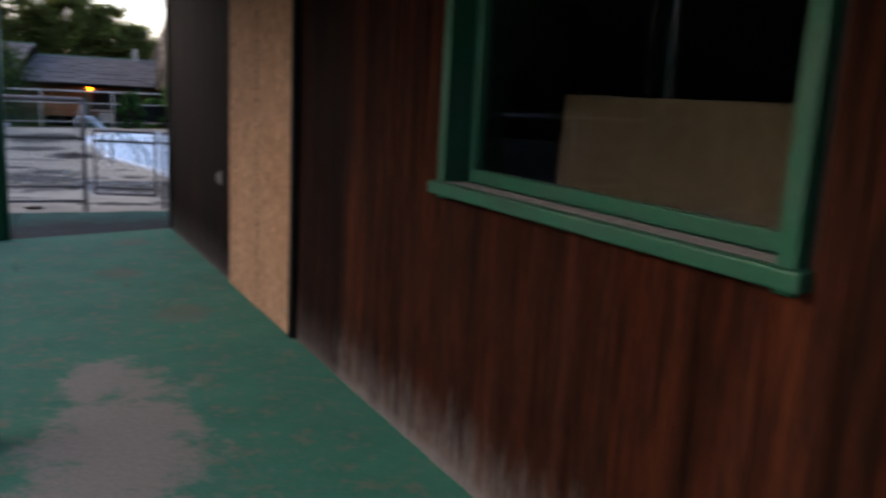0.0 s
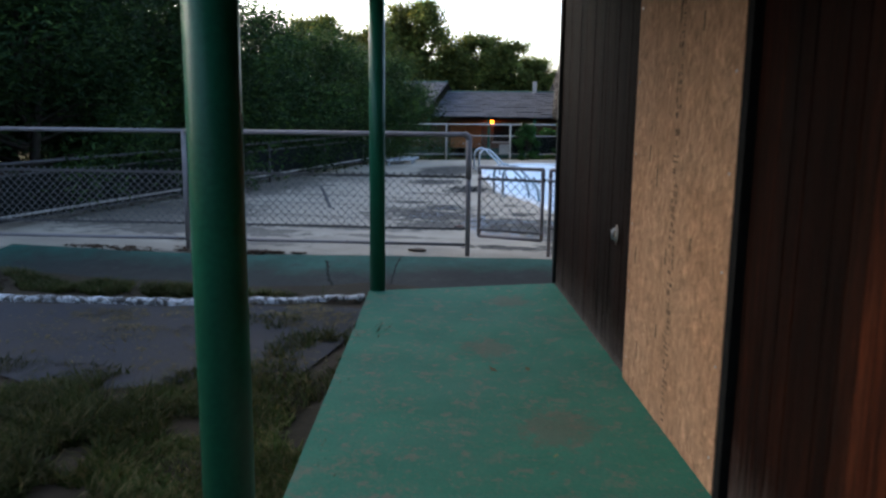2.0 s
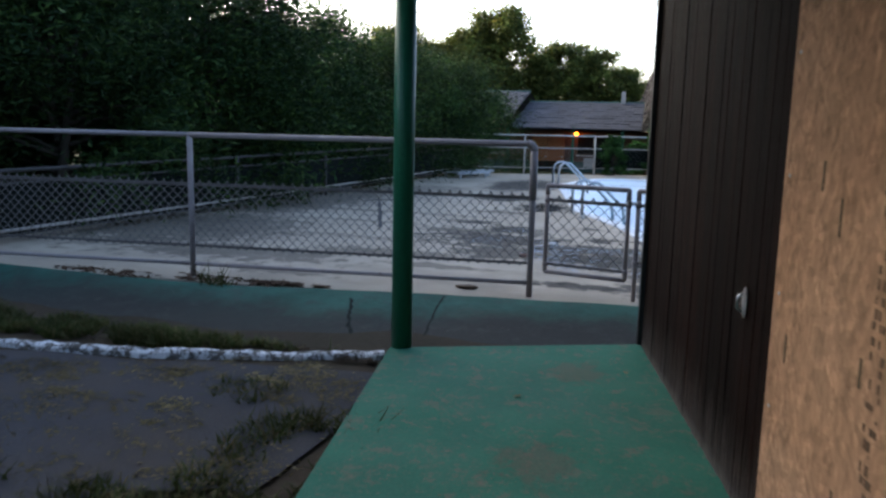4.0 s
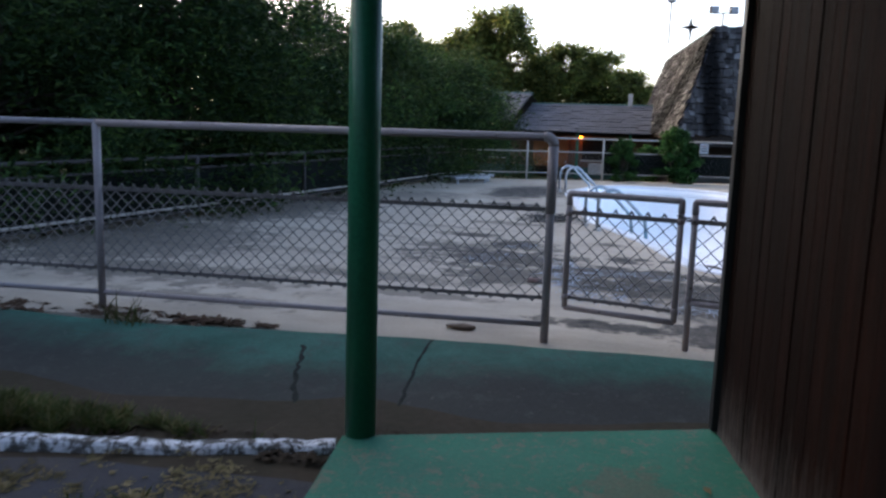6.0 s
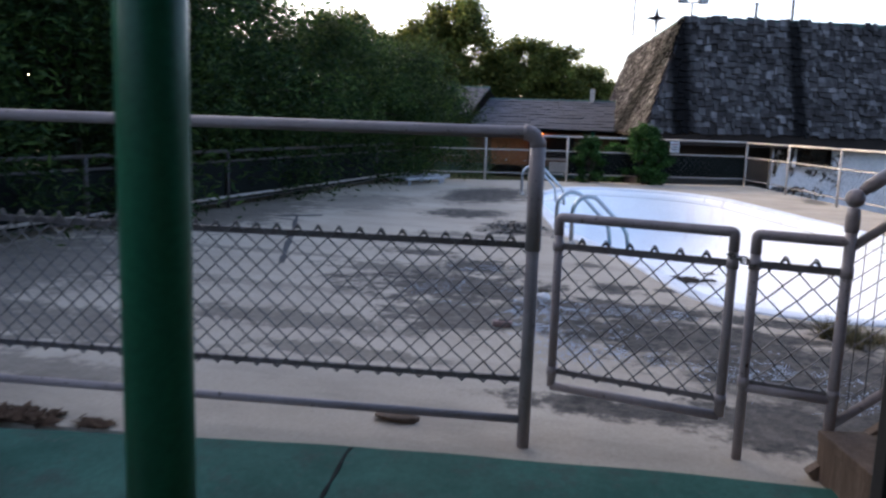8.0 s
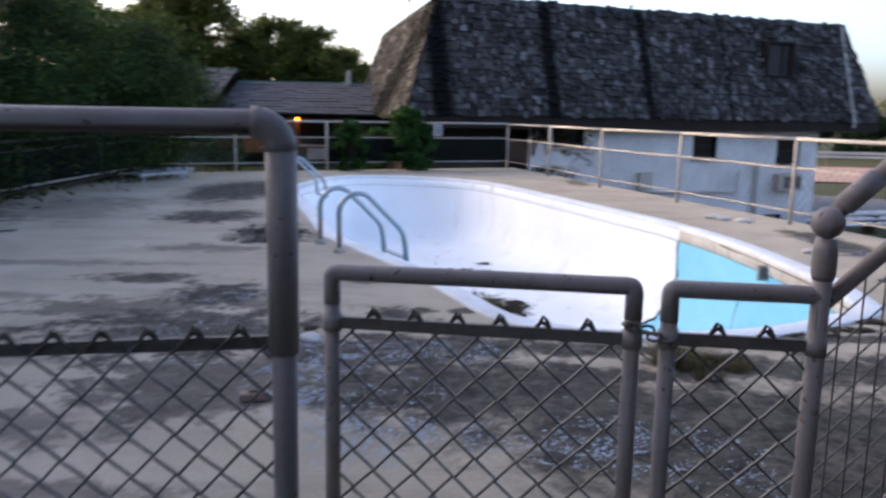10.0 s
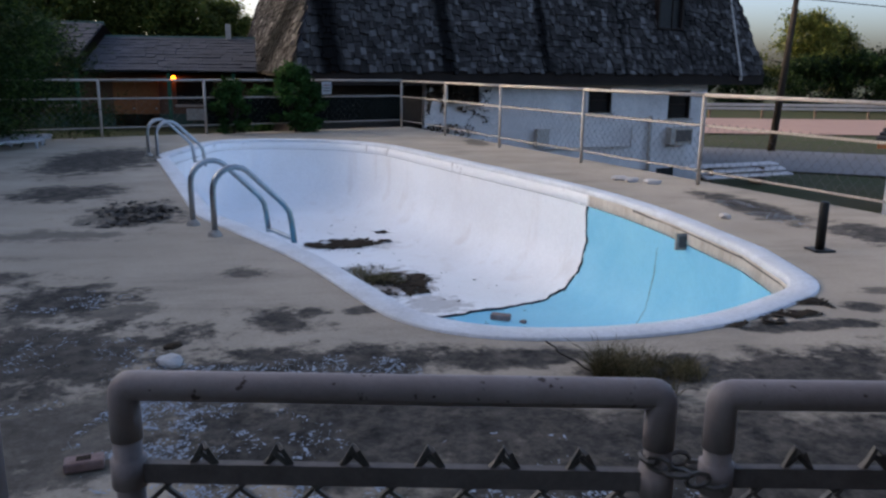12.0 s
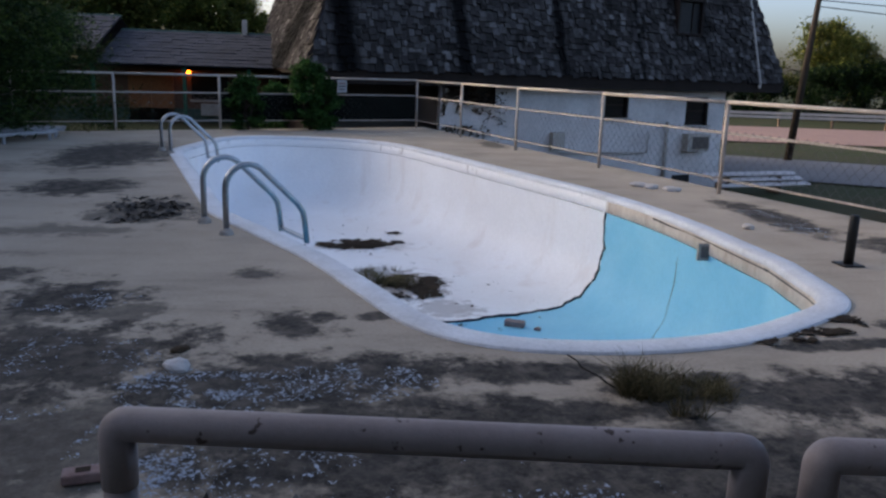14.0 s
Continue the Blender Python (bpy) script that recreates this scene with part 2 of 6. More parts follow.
# dark stains on the deck, hedge shade painted in on the left: x, y, half sizes, strength, raggedness
BLOTS = [(-1.80, 13.23, 0.14, 0.14, 0.7, 0.6), (-1.56, 12.18, 0.19, 0.20, 0.9, 0.7), (-1.40, 12.32, 0.10, 0.08, 0.8, 0.7), (-1.11, 12.31, 0.11, 0.07, 0.8, 0.6),
         (-2.80, 12.70, 0.36, 0.32, 0.85, 0.7), (-3.45, 13.25, 0.35, 0.18, 0.8, 0.7), (-2.45, 12.45, 0.22, 0.16, 0.6, 0.8), (-2.75, 11.75, 0.8, 0.5, 0.8, 0.9), (-2.55, 10.9, 0.4, 0.45, 0.7, 0.9), (-3.3, 12.3, 0.6, 0.25, 0.6, 0.9),
         (-1.60, 11.40, 0.60, 0.30, 0.95, 0.7), (-1.15, 11.50, 0.42, 0.22, 0.95, 0.7), (-0.52, 11.47, 0.48, 0.13, 0.9, 0.6), (-0.55, 11.02, 0.62, 0.16, 0.95, 0.6),
         (-2.2, 10.9, 0.35, 0.45, 0.65, 0.9), (-1.15, 10.8, 0.85, 0.42, 1.0, 0.45), (-0.2, 10.4, 1.0, 0.5, 1.0, 0.45), (0.85, 11.12, 0.55, 0.28, 0.95, 0.7), (0.25, 11.2, 0.5, 0.18, 0.85, 0.7), (1.5, 10.6, 0.8, 0.6, 0.9, 0.7), (0.35, 10.0, 1.1, 0.75, 1.0, 0.35),
         (1.75, 12.0, 0.12, 0.08, 0.8, 0.8), (1.45, 11.75, 0.22, 0.07, 0.85, 0.8), (1.10, 11.72, 0.28, 0.07, 0.95, 0.8), (2.2, 12.3, 0.2, 0.08, 0.6, 0.8),
         (2.90, 15.35, 0.26, 0.9, 0.9, 0.5), (3.3, 13.9, 0.3, 0.5, 0.8, 0.6), (-4.40, 20.1, 0.72, 1.6, 0.95, 0.45), (-3.95, 16.85, 0.55, 0.55, 0.85, 0.5), (-2.98, 15.5, 0.42, 0.55, 0.65, 0.8), (-3.4, 14.6, 0.5, 0.2, 0.45, 0.8),
         (-3.55, 13.2, 0.45, 0.16, 0.6, 0.8), (-5.2, 13.8, 1.4, 0.12, 0.4, 0.7), (-4.6, 11.2, 1.6, 0.12, 0.3, 0.8), (-5.0, 12.6, 1.0, 0.09, 0.35, 0.8), (-3.5, 10.3, 0.8, 0.2, 0.5, 0.8), (-2.9, 9.75, 0.5, 0.12, 0.5, 0.8), (-5.3, 9.6, 1.3, 0.4, 0.55, 0.8), (-4.3, 8.9, 0.7, 0.15, 0.45, 0.8),
         (-6.6, 11.0, 1.2, 1.5, 0.6, 0.6), (-6.9, 15.0, 0.9, 2.4, 0.6, 0.6), (-5.9, 17.5, 0.7, 1.2, 0.4, 0.7), (-1.3, 9.35, 0.55, 0.12, 0.8, 0.8), (-0.5, 9.4, 0.5, 0.3, 0.8, 0.7), (1.6, 22.5, 0.2, 0.6, 0.6, 0.6)]


SPLIT = (15.87, 0.33)                  # the split crosses the pool along y = a + b x


def pool_material():
    """Old pool shell: chalky white beyond the split, blue near the end, dirt in the bottom."""
    n = Nodes("pool_shell_paint", 0.55)
    g = n.noise(25, 5, 0.7)
    white = n.mix(n.ramp(n.noise(0.8, 5, 0.6), (0.35, 0.0), (0.7, 1.0)), (0.90, 0.90, 0.91), (0.84, 0.825, 0.82))
    runs = n.ramp(n.noise(1.3, 4, 0.6, (2.2, 2.2, 0.25), off=5), (0.56, 0.0), (0.72, 1.0))
    white = n.mix(n.math("MULTIPLY", runs, 0.28), white, (0.62, 0.52, 0.46))
    blue = n.mix(n.ramp(n.noise(1.1, 4), (0.3, 0.0), (0.7, 1.0)), (0.19, 0.56, 0.75), (0.28, 0.64, 0.79))
    side = n.math("SUBTRACT", n.axis(1), n.math("ADD", n.math("MULTIPLY", n.axis(0), SPLIT[1]), SPLIT[0]))
    c = n.mix(n.ramp(n.math("ADD", side, 0.5), (0.495, 1.0), (0.505, 0.0)), white, blue)
    for x, y, rx, ry, k in ((-0.55, 17.3, 0.6, 0.75, 0.8), (-0.1, 16.3, 0.4, 0.4, 0.45), (-0.9, 19.4, 0.8, 0.35, 0.4)):
        c = n.mix(n.math("MULTIPLY", n.blot(x, y, rx, ry, 0.7, 3.5), k), c, (0.14, 0.10, 0.07))
    c = n.mix(0.3, c, n.ramp(g, (0.25, 0.75), (0.75, 1.15)), "MULTIPLY")
    n.bump(g, 0.15, 0.004)
    return n.done(c)


def pipe_material():
    """Mauve-grey pipe paint with rust specks and a few bare rusty patches."""
    n = Nodes("grey_painted_pipe", 0.5)
    g = n.noise(60, 4, 0.7)
    c = n.mix(n.ramp(n.noise(6, 5, 0.65), (0.35, 0.0), (0.7, 0.6)), (0.275, 0.235, 0.235), (0.185, 0.150, 0.142))
    c = n.mix(n.ramp(n.noise(38, 3, 0.6, off=3), (0.665, 0.0), (0.70, 0.9)), c, (0.045, 0.026, 0.018))
    c = n.mix(n.ramp(n.noise(9, 6, 0.75, off=7), (0.66, 0.0), (0.70, 0.9)), c, (0.20, 0.085, 0.03))
    c = n.mix(0.4, c, n.ramp(g, (0.25, 0.7), (0.75, 1.2)), "MULTIPLY")
    n.bump(g, 0.25, 0.004)
    return n.done(c)


def kerb_material():
    """White kerb paint flaked off in patches down to dark concrete."""
    n = Nodes("flaking_white_kerb", 0.9, 0.0, 0.1)
    g = n.noise(60, 4, 0.7)
    off = n.math("MAXIMUM", n.ramp(n.noise(13, 8, 0.8), (0.46, 0.0), (0.52, 1.0)), n.ramp(n.noise(3, 5, 0.7, off=2), (0.56, 0.0), (0.64, 0.8)))
    c = n.mix(off, n.mix(g, (0.52, 0.52, 0.54), (0.72, 0.72, 0.74)), n.mix(g, (0.05, 0.045, 0.04), (0.13, 0.12, 0.11)))
    n.bump(n.noise(13, 8, 0.8), 0.6, 0.01)
    return n.done(c)


def band_material():
    """The waterline band: painted white with the deep part, bare grimy plaster at the blue end."""
    n = Nodes("waterline_band", 0.8)
    side = n.math("SUBTRACT", n.axis(1), n.math("ADD", n.math("MULTIPLY", n.axis(0), SPLIT[1]), SPLIT[0]))
    g = n.noise(30, 5, 0.7)
    bare = n.mix(n.ramp(n.noise(3.0, 6, 0.7, (1, 1, 0.3)), (0.35, 0.0), (0.65, 1.0)), (0.64, 0.57, 0.49), (0.42, 0.35, 0.29))
    white = n.mix(n.ramp(n.noise(5.0, 6, 0.7, (1, 1, 0.4), off=3), (0.60, 0.0), (0.68, 1.0)), (0.86, 0.85, 0.85), (0.24, 0.20, 0.18))
    c = n.mix(n.ramp(n.math("ADD", side, 0.5), (0.45, 1.0), (0.52, 0.0)), white, bare)
    c = n.mix(0.4, c, n.ramp(g, (0.25, 0.7), (0.75, 1.2)), "MULTIPLY")
    n.bump(g, 0.3, 0.004)
    return n.done(c)


def leaf_material(name, a, b, c3):
    n = Nodes(name, 0.6, 0.0, 0.1)
    col = n.ramp(n.island(), (0.0, a), (0.55, b), (1.0, c3))
    # clump-sized noise paints sunlit and shaded spots into the leaf colour
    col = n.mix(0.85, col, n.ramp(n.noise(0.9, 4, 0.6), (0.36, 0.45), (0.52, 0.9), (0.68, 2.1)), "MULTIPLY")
    n.b.inputs["Base Color"].default_value = (*b, 1)
    n.t.links.new(col, n.b.inputs["Base Color"])
    tr = n.t.nodes.new("ShaderNodeBsdfTranslucent")
    n.t.links.new(col, tr.inputs[0])
    mx = n.t.nodes.new("ShaderNodeMixShader")
    mx.inputs[0].default_value = 0.35
    n.t.links.new(n.b.outputs[0], mx.inputs[1])
    n.t.links.new(tr.outputs[0], mx.inputs[2])
    n.t.links.new(mx.outputs[0], n.t.nodes["Material Output"].inputs[0])
    return n.mat


def shingle_material(name, by_island):
    n = Nodes(name, 0.9, 0.0, 0.04)
    r = n.island() if by_island else n.random()
    c = n.ramp(r, (0.0, (0.026, 0.023, 0.022)), (0.4, (0.046, 0.041, 0.040)), (0.8, (0.078, 0.071, 0.069)), (0.95, (0.12, 0.110, 0.109)), (1.0, (0.17, 0.158, 0.155)))
    g = n.noise(30, 5, 0.7, (1, 1, 0.22))
    c = n.mix(0.8, c, n.ramp(g, (0.3, 0.45), (0.5, 0.95), (0.7, 1.6)), "MULTIPLY")
    c = n.mix(0.7, c, n.ramp(n.noise(0.9, 4, 0.6, off=4), (0.35, 0.65), (0.65, 1.2)), "MULTIPLY")
    for k, w, s in ((0.95, 0.24, 0.97), (4.05, 0.15, 0.95), (7.04, 0.11, 0.92), (9.8, 0.05, 0.6), (12.5, 0.10, 0.4)):
        # rain streaks running down the slope at set places along the eave
        a = n.math("ADD", n.math("MULTIPLY", n.axis(0), UB.x), n.math("MULTIPLY", n.axis(1), UB.y))
        d = n.math("ABSOLUTE", n.math("SUBTRACT", a, k + EAVE.dot(UB)))
        d = n.math("ADD", d, n.math("MULTIPLY", n.math("SUBTRACT", n.noise(3, 4), 0.5), 0.18))
        c = n.mix(n.math("MULTIPLY", n.ramp(d, (w * 0.7, 1.0), (w * 1.7, 0.0)), s), c, (0.006, 0.0055, 0.0055))
    n.bump(g, 0.5, 0.01)
    return n.done(c)


def glass_material(name="window_glass"):
    n = Nodes(name, 0.03)
    n.b.inputs["Transmission Weight"].default_value = 1.0
    n.b.inputs["IOR"].default_value = 1.45
    return n.done((0.75, 0.78, 0.77), n.ramp(n.noise(4, 4), (0.3, 0.0), (0.8, 0.05)))


def glow(name, color, power):
    n = Nodes(name)
    n.b.inputs["Emission Color"].default_value = (*color, 1)
    n.b.inputs["Emission Strength"].default_value = power
    return n.done(color)


# the mansard house: front eave corner, direction of the eave, outward normal
HOUSE_TURN, SIDE_TURN = radians(20.4), radians(10.2)      # the plan is a little askew
UB = Vector((math.cos(HOUSE_TURN), math.sin(HOUSE_TURN), 0))
NB = Vector((math.sin(HOUSE_TURN), -math.cos(HOUSE_TURN), 0))
BACKB = Vector((-math.sin(SIDE_TURN), math.cos(SIDE_TURN), 0))
EAVE = Vector((-1.831, 26.494, 1.213))

M = {
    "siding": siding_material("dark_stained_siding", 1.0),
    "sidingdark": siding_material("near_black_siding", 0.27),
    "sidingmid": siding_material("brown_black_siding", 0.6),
    "osb": osb_material(),
    "floor": green_paint_floor(),
    "apron": apron_material(),
    "deck": deck_material(),
    "pool": pool_material(),
    "coping": worn("coping_white_paint", (0.76, 0.77, 0.80), (0.40, 0.38, 0.36), 0.7, 2.5, 40, 0.45),
    "band": band_material(),
    "skimmer": worn("rusty_skimmer", (0.42, 0.38, 0.34), (0.24, 0.18, 0.14), 0.8, 6, 30, 0.8),
    "green": worn("green_gloss_paint", (0.0119, 0.1232, 0.0638), (0.0170, 0.0892, 0.0510), 0.38, 3, 60, 0.6, 0.1),
    "greendark": worn("green_trim_paint", (0.009, 0.092, 0.048), (0.032, 0.070, 0.05), 0.5, 5, 50, 0.7, 0.2),
    "pipe": pipe_material(),
    "bar": worn("grey_painted_bar", (0.15, 0.13, 0.125), (0.085, 0.07, 0.065), 0.6, 8, 60, 0.7, 0.2),
    "darkbar": worn("dark_rusty_pipe", (0.060, 0.052, 0.050), (0.030, 0.025, 0.022), 0.7, 6, 50, 0.7, 0.2),
    "tar": worn("grey_tar_seam", (0.055, 0.055, 0.058), (0.10, 0.095, 0.09), 0.9, 4, 40, 0.8, 0.3),
    # cloth taken to near black: the shade at the fence is part of this colour
    "screen": worn("shade_dark_windscreen", (0.0045, 0.0065, 0.0055), (0.003, 0.004, 0.0035), 0.9, 2, 60, 0.7, 0.2),
    "wire": worn("galvanised_wire", (0.125, 0.115, 0.11), (0.07, 0.06, 0.055), 0.5, 9, 60, 0.7, 0.1, 0.4),
    "palepipe": worn("pale_painted_pipe", (0.42, 0.37, 0.33), (0.28, 0.23, 0.20), 0.55, 4, 40, 0.6, 0.2),
    "steel": worn("tarnished_steel", (0.42, 0.44, 0.46), (0.22, 0.22, 0.22), 0.3, 6, 50, 0.6, 0.1, 1.0),
    "darkwood": worn("dark_trim_wood", (0.020, 0.012, 0.009), (0.045, 0.025, 0.018), 0.7, 3, 30, 0.7, 0.3, stretch=(4, 4, 0.4)),
    "wood": worn("weathered_wood", (0.16, 0.11, 0.08), (0.08, 0.055, 0.04), 0.85, 4, 25, 0.8, 0.5, stretch=(5, 5, 0.6)),
    "black": worn("black_rubber", (0.012, 0.012, 0.013), (0.03, 0.028, 0.026), 0.55, 6, 40, 0.5, 0.1),
    "whitewall": worn("white_block_paint", (0.76, 0.70, 0.68), (0.52, 0.47, 0.455), 0.85, 0.9, 18, 0.85, 0.3),
    "kerb": kerb_material(),
    "asphalt": worn("old_asphalt", (0.046, 0.048, 0.057), (0.066, 0.056, 0.050), 0.92, 1.6, 60, 0.8, 0.8),
    "dirt": worn("dry_soil", (0.0525, 0.0375, 0.0263), (0.0285, 0.0255, 0.0150), 0.95, 0.9, 22, 0.9, 0.6),
    "lawn": worn("far_turf", (0.040, 0.052, 0.020), (0.075, 0.058, 0.034), 0.95, 0.3, 9, 0.7, 0.5),
    "lot": worn("paved_lot", (0.21, 0.20, 0.20), (0.14, 0.13, 0.13), 0.9, 0.4, 10, 0.6, 0.3),
    # pinkish base: the red glow of car lights is painted into the concrete
    "road": worn("road_concrete_car_glow", (0.36, 0.23, 0.19), (0.27, 0.18, 0.16), 0.85, 0.3, 8, 0.6, 0.2),
    "rail": worn("guard_rail_metal", (0.45, 0.41, 0.38), (0.30, 0.27, 0.25), 0.5, 1, 12, 0.5, 0.1),
    "brown": worn("brown_fibreboard", (0.1250, 0.0900, 0.0550), (0.0950, 0.0650, 0.0400), 0.9, 2, 30, 0.6, 0.1),
    # dark plaster: the dimness of the rooms is put into the colour
    "inside": worn("shade_dark_plaster", (0.10, 0.09, 0.085), (0.06, 0.055, 0.05), 0.9, 1, 15, 0.6, 0.1),
    "stencil": worn("faded_stencil_ink", (0.17, 0.105, 0.065), (0.11, 0.07, 0.045), 0.9, 20, 80, 0.8, 0.1),
    "orange": worn("orange_brown_door", (0.30, 0.115, 0.045), (0.22, 0.085, 0.035), 0.65, 1.5, 15, 0.6, 0.1),
    "brick": worn("dull_brick", (0.15, 0.085, 0.058), (0.10, 0.058, 0.042), 0.9, 1.2, 18, 0.8, 0.3),
    "red": worn("dark_red_paint", (0.17, 0.022, 0.022), (0.10, 0.02, 0.02), 0.6, 2, 20, 0.5, 0.1),
    "bark": worn("bark", (0.0440, 0.0336, 0.0256), (0.0240, 0.0192, 0.0160), 0.95, 6, 30, 0.8, 0.8, stretch=(3, 3, 0.6)),
    "dead": worn("dead_leaves", (0.0360, 0.0256, 0.0192), (0.0720, 0.0520, 0.0320), 0.95, 9, 40, 0.7, 0.6),
    "straw": worn("brown_leaf_straw", (0.070, 0.040, 0.026), (0.12, 0.075, 0.048), 0.95, 9, 40, 0.7, 0.4),
    "crackfill": worn("damp_crack_dirt", (0.014, 0.017, 0.015), (0.030, 0.034, 0.030), 0.95, 9, 40, 0.6, 0.3),
    "soil": worn("dark_crack_soil", (0.007, 0.006, 0.006), (0.015, 0.013, 0.012), 0.95, 9, 40, 0.6, 0.3),
    "leafblack": worn("wet_black_leaves", (0.014, 0.012, 0.011), (0.045, 0.038, 0.033), 0.6, 9, 40, 0.6, 0.3),
    "flake": worn("pale_blue_paint_flakes", (0.30, 0.35, 0.42), (0.46, 0.49, 0.54), 0.8, 6, 30, 0.6, 0.1),
    "stone": worn("pale_rubble", (0.56, 0.53, 0.51), (0.38, 0.35, 0.33), 0.9, 8, 40, 0.6, 0.4),
    "redbrick": worn("broken_red_brick", (0.26, 0.165, 0.145), (0.36, 0.28, 0.26), 0.9, 9, 50, 0.8, 0.4),
    "roofdark": worn("dark_roof_felt", (0.055, 0.055, 0.065), (0.09, 0.085, 0.09), 0.9, 2, 14, 0.7, 0.4),
    "fascia": worn("dark_fascia", (0.022, 0.016, 0.014), (0.04, 0.03, 0.026), 0.8, 2, 14, 0.5, 0.2),
    "greenedge": worn("dull_green_edging", (0.04, 0.085, 0.07), (0.03, 0.05, 0.045), 0.6, 2, 20, 0.5, 0.1),
    "acgrille": worn("air_conditioner_grille", (0.09, 0.08, 0.075), (0.05, 0.045, 0.04), 0.6, 8, 50, 0.5, 0.2),
    "cream": worn("cream_metal", (0.45, 0.41, 0.37), (0.33, 0.28, 0.24), 0.6, 4, 30, 0.6, 0.1),
    "chair": worn("white_plastic", (0.36, 0.36, 0.37), (0.22, 0.21, 0.21), 0.5, 4, 30, 0.5, 0.1),
    "wingroof": worn("grey_shake_roof", (0.080, 0.080, 0.092), (0.040, 0.039, 0.044), 0.9, 1.5, 12, 0.8, 0.4),
    "shingle": shingle_material("wood_shake", False),
    "shingles": shingle_material("wood_shakes", True),
    # hedge greens: a shaded copy and a lighter one with sunlight in its colour
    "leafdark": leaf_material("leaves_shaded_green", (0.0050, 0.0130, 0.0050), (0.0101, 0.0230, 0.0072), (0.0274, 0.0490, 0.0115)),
    "leafmid": leaf_material("leaves_lit_green", (0.0085, 0.0215, 0.0075), (0.018, 0.040, 0.0115), (0.052, 0.085, 0.020)),
    "leafolive": leaf_material("leaves_olive", (0.0425, 0.0595, 0.0136), (0.0892, 0.1062, 0.0238), (0.1615, 0.1445, 0.0340)),
    "leafbush": leaf_material("leaves_bush", (0.012, 0.038, 0.010), (0.024, 0.068, 0.016), (0.05, 0.11, 0.03)),
    "grass": leaf_material("grass_blades", (0.030, 0.050, 0.012), (0.06, 0.075, 0.022), (0.15, 0.115, 0.055)),
    "weed": leaf_material("weed_blades", (0.055, 0.052, 0.024), (0.10, 0.085, 0.042), (0.18, 0.14, 0.08)),
    "drygrass": leaf_material("dry_grass_blades", (0.10, 0.085, 0.035), (0.15, 0.12, 0.055), (0.22, 0.17, 0.09)),
    "glass": glass_material(),
    "darkglass": worn("dark_dusty_glass", (0.012, 0.012, 0.013), (0.03, 0.028, 0.026), 0.15, 3, 20, 0.5, 0.02),
    "lamp": glow("sodium_lamp", (1.0, 0.20, 0.012), 2.4),
    "lampwhite": glow("far_street_lamp", (1.0, 0.8, 0.5), 8.0),
}


# ---------------------------------------------------------------- building helpers
def link(name, bm, material, smooth=False):
    me = bpy.data.meshes.new(name)
    bm.to_mesh(me)
    bm.free()
    me.materials.append(material)
    if smooth:
        for p in me.polygons:
            p.use_smooth = True
    return new(name, me)


def part(name, bm, material, parent, label="", smooth=False):
    """One mesh under a thing or under a part; its vertices are in the parent's space."""
    ob = link(name, bm, material, smooth)
    ob.parent = parent
    return tagged(ob, label)


def thing(name, label, category, at=(0, 0, 0), turn=0.0, group="", kind=""):
    ob = new(name)
    ob.matrix_world = pose(*at, 0, 0, turn)
    return tagged(ob, label, category, group, kind)


def structure(name, bm, material, label, smooth=False):
    return tagged(link(name, bm, material, smooth), label, "", "", "structure")


def box(bm, c, s, m=None, bevel=0.0):
    """A box of full sizes s round c."""
    r = bmesh.ops.create_cube(bm, size=1, matrix=(m or Matrix()) @ Matrix.Translation(c) @ Matrix.Diagonal((*s, 1)))
    if bevel:
        edges = list({e for v in r["verts"] for e in v.link_edges})
        bmesh.ops.bevel(bm, geom=edges, offset=bevel, segments=2, affect="EDGES", profile=0.6)
    return bm


def bx(c, s, m=None, bevel=0.0):
    return box(bmesh.new(), c, s, m, bevel)


def tube(bm, pts, r, seg=10, caps=True):
    """A round tube through the points; r is one radius or one for each point."""
    pts = [Vector(p) for p in pts]
    rs = r if isinstance(r, (list, tuple)) else [r] * len(pts)
    rings, side = [], None
    for i, p in enumerate(pts):
        d = (pts[min(i + 1, len(pts) - 1)] - pts[max(i - 1, 0)]).normalized()
        if side is None:
            side = d.orthogonal().normalized()
        side = (side - d * side.dot(d)).normalized()
        up = d.cross(side)
        rings.append([bm.verts.new(p + rs[i] * (math.cos(a) * side + math.sin(a) * up)) for a in (2 * math.pi * k / seg for k in range(seg))])
    for a, b in zip(rings, rings[1:]):
        for k in range(seg):
            bm.faces.new((a[k], a[(k + 1) % seg], b[(k + 1) % seg], b[k]))
    if caps:
        bm.faces.new(rings[0][::-1])
        bm.faces.new(rings[-1])
    return bm


def tb(pts, r, seg=10):
    return tube(bmesh.new(), pts, r, seg)


def arc(c, r, a0, a1, u, v, n=6):
    c, u, v = Vector(c), Vector(u), Vector(v)
    return [c + r * (math.cos(a) * u + math.sin(a) * v) for a in (a0 + (a1 - a0) * k / n for k in range(n + 1))]


def rounded(corners, n=9):
    """A closed outline through corners (x, y, radius), each rounded off."""
    out = []
    for i, (x, y, r) in enumerate(corners):
        p, a, b = Vector((x, y)), Vector(corners[i - 1][:2]), Vector(corners[(i + 1) % len(corners)][:2])
        d0, d1 = (a - p).normalized(), (b - p).normalized()
        half = d0.angle(d1) / 2
        cut = r / math.tan(half)
        for k in range(n + 1):
            t = k / n
            q0, q1 = p + d0 * cut * (1 - t), p + d1 * cut * t
            out.append(q0.lerp(q1, t))
    return out


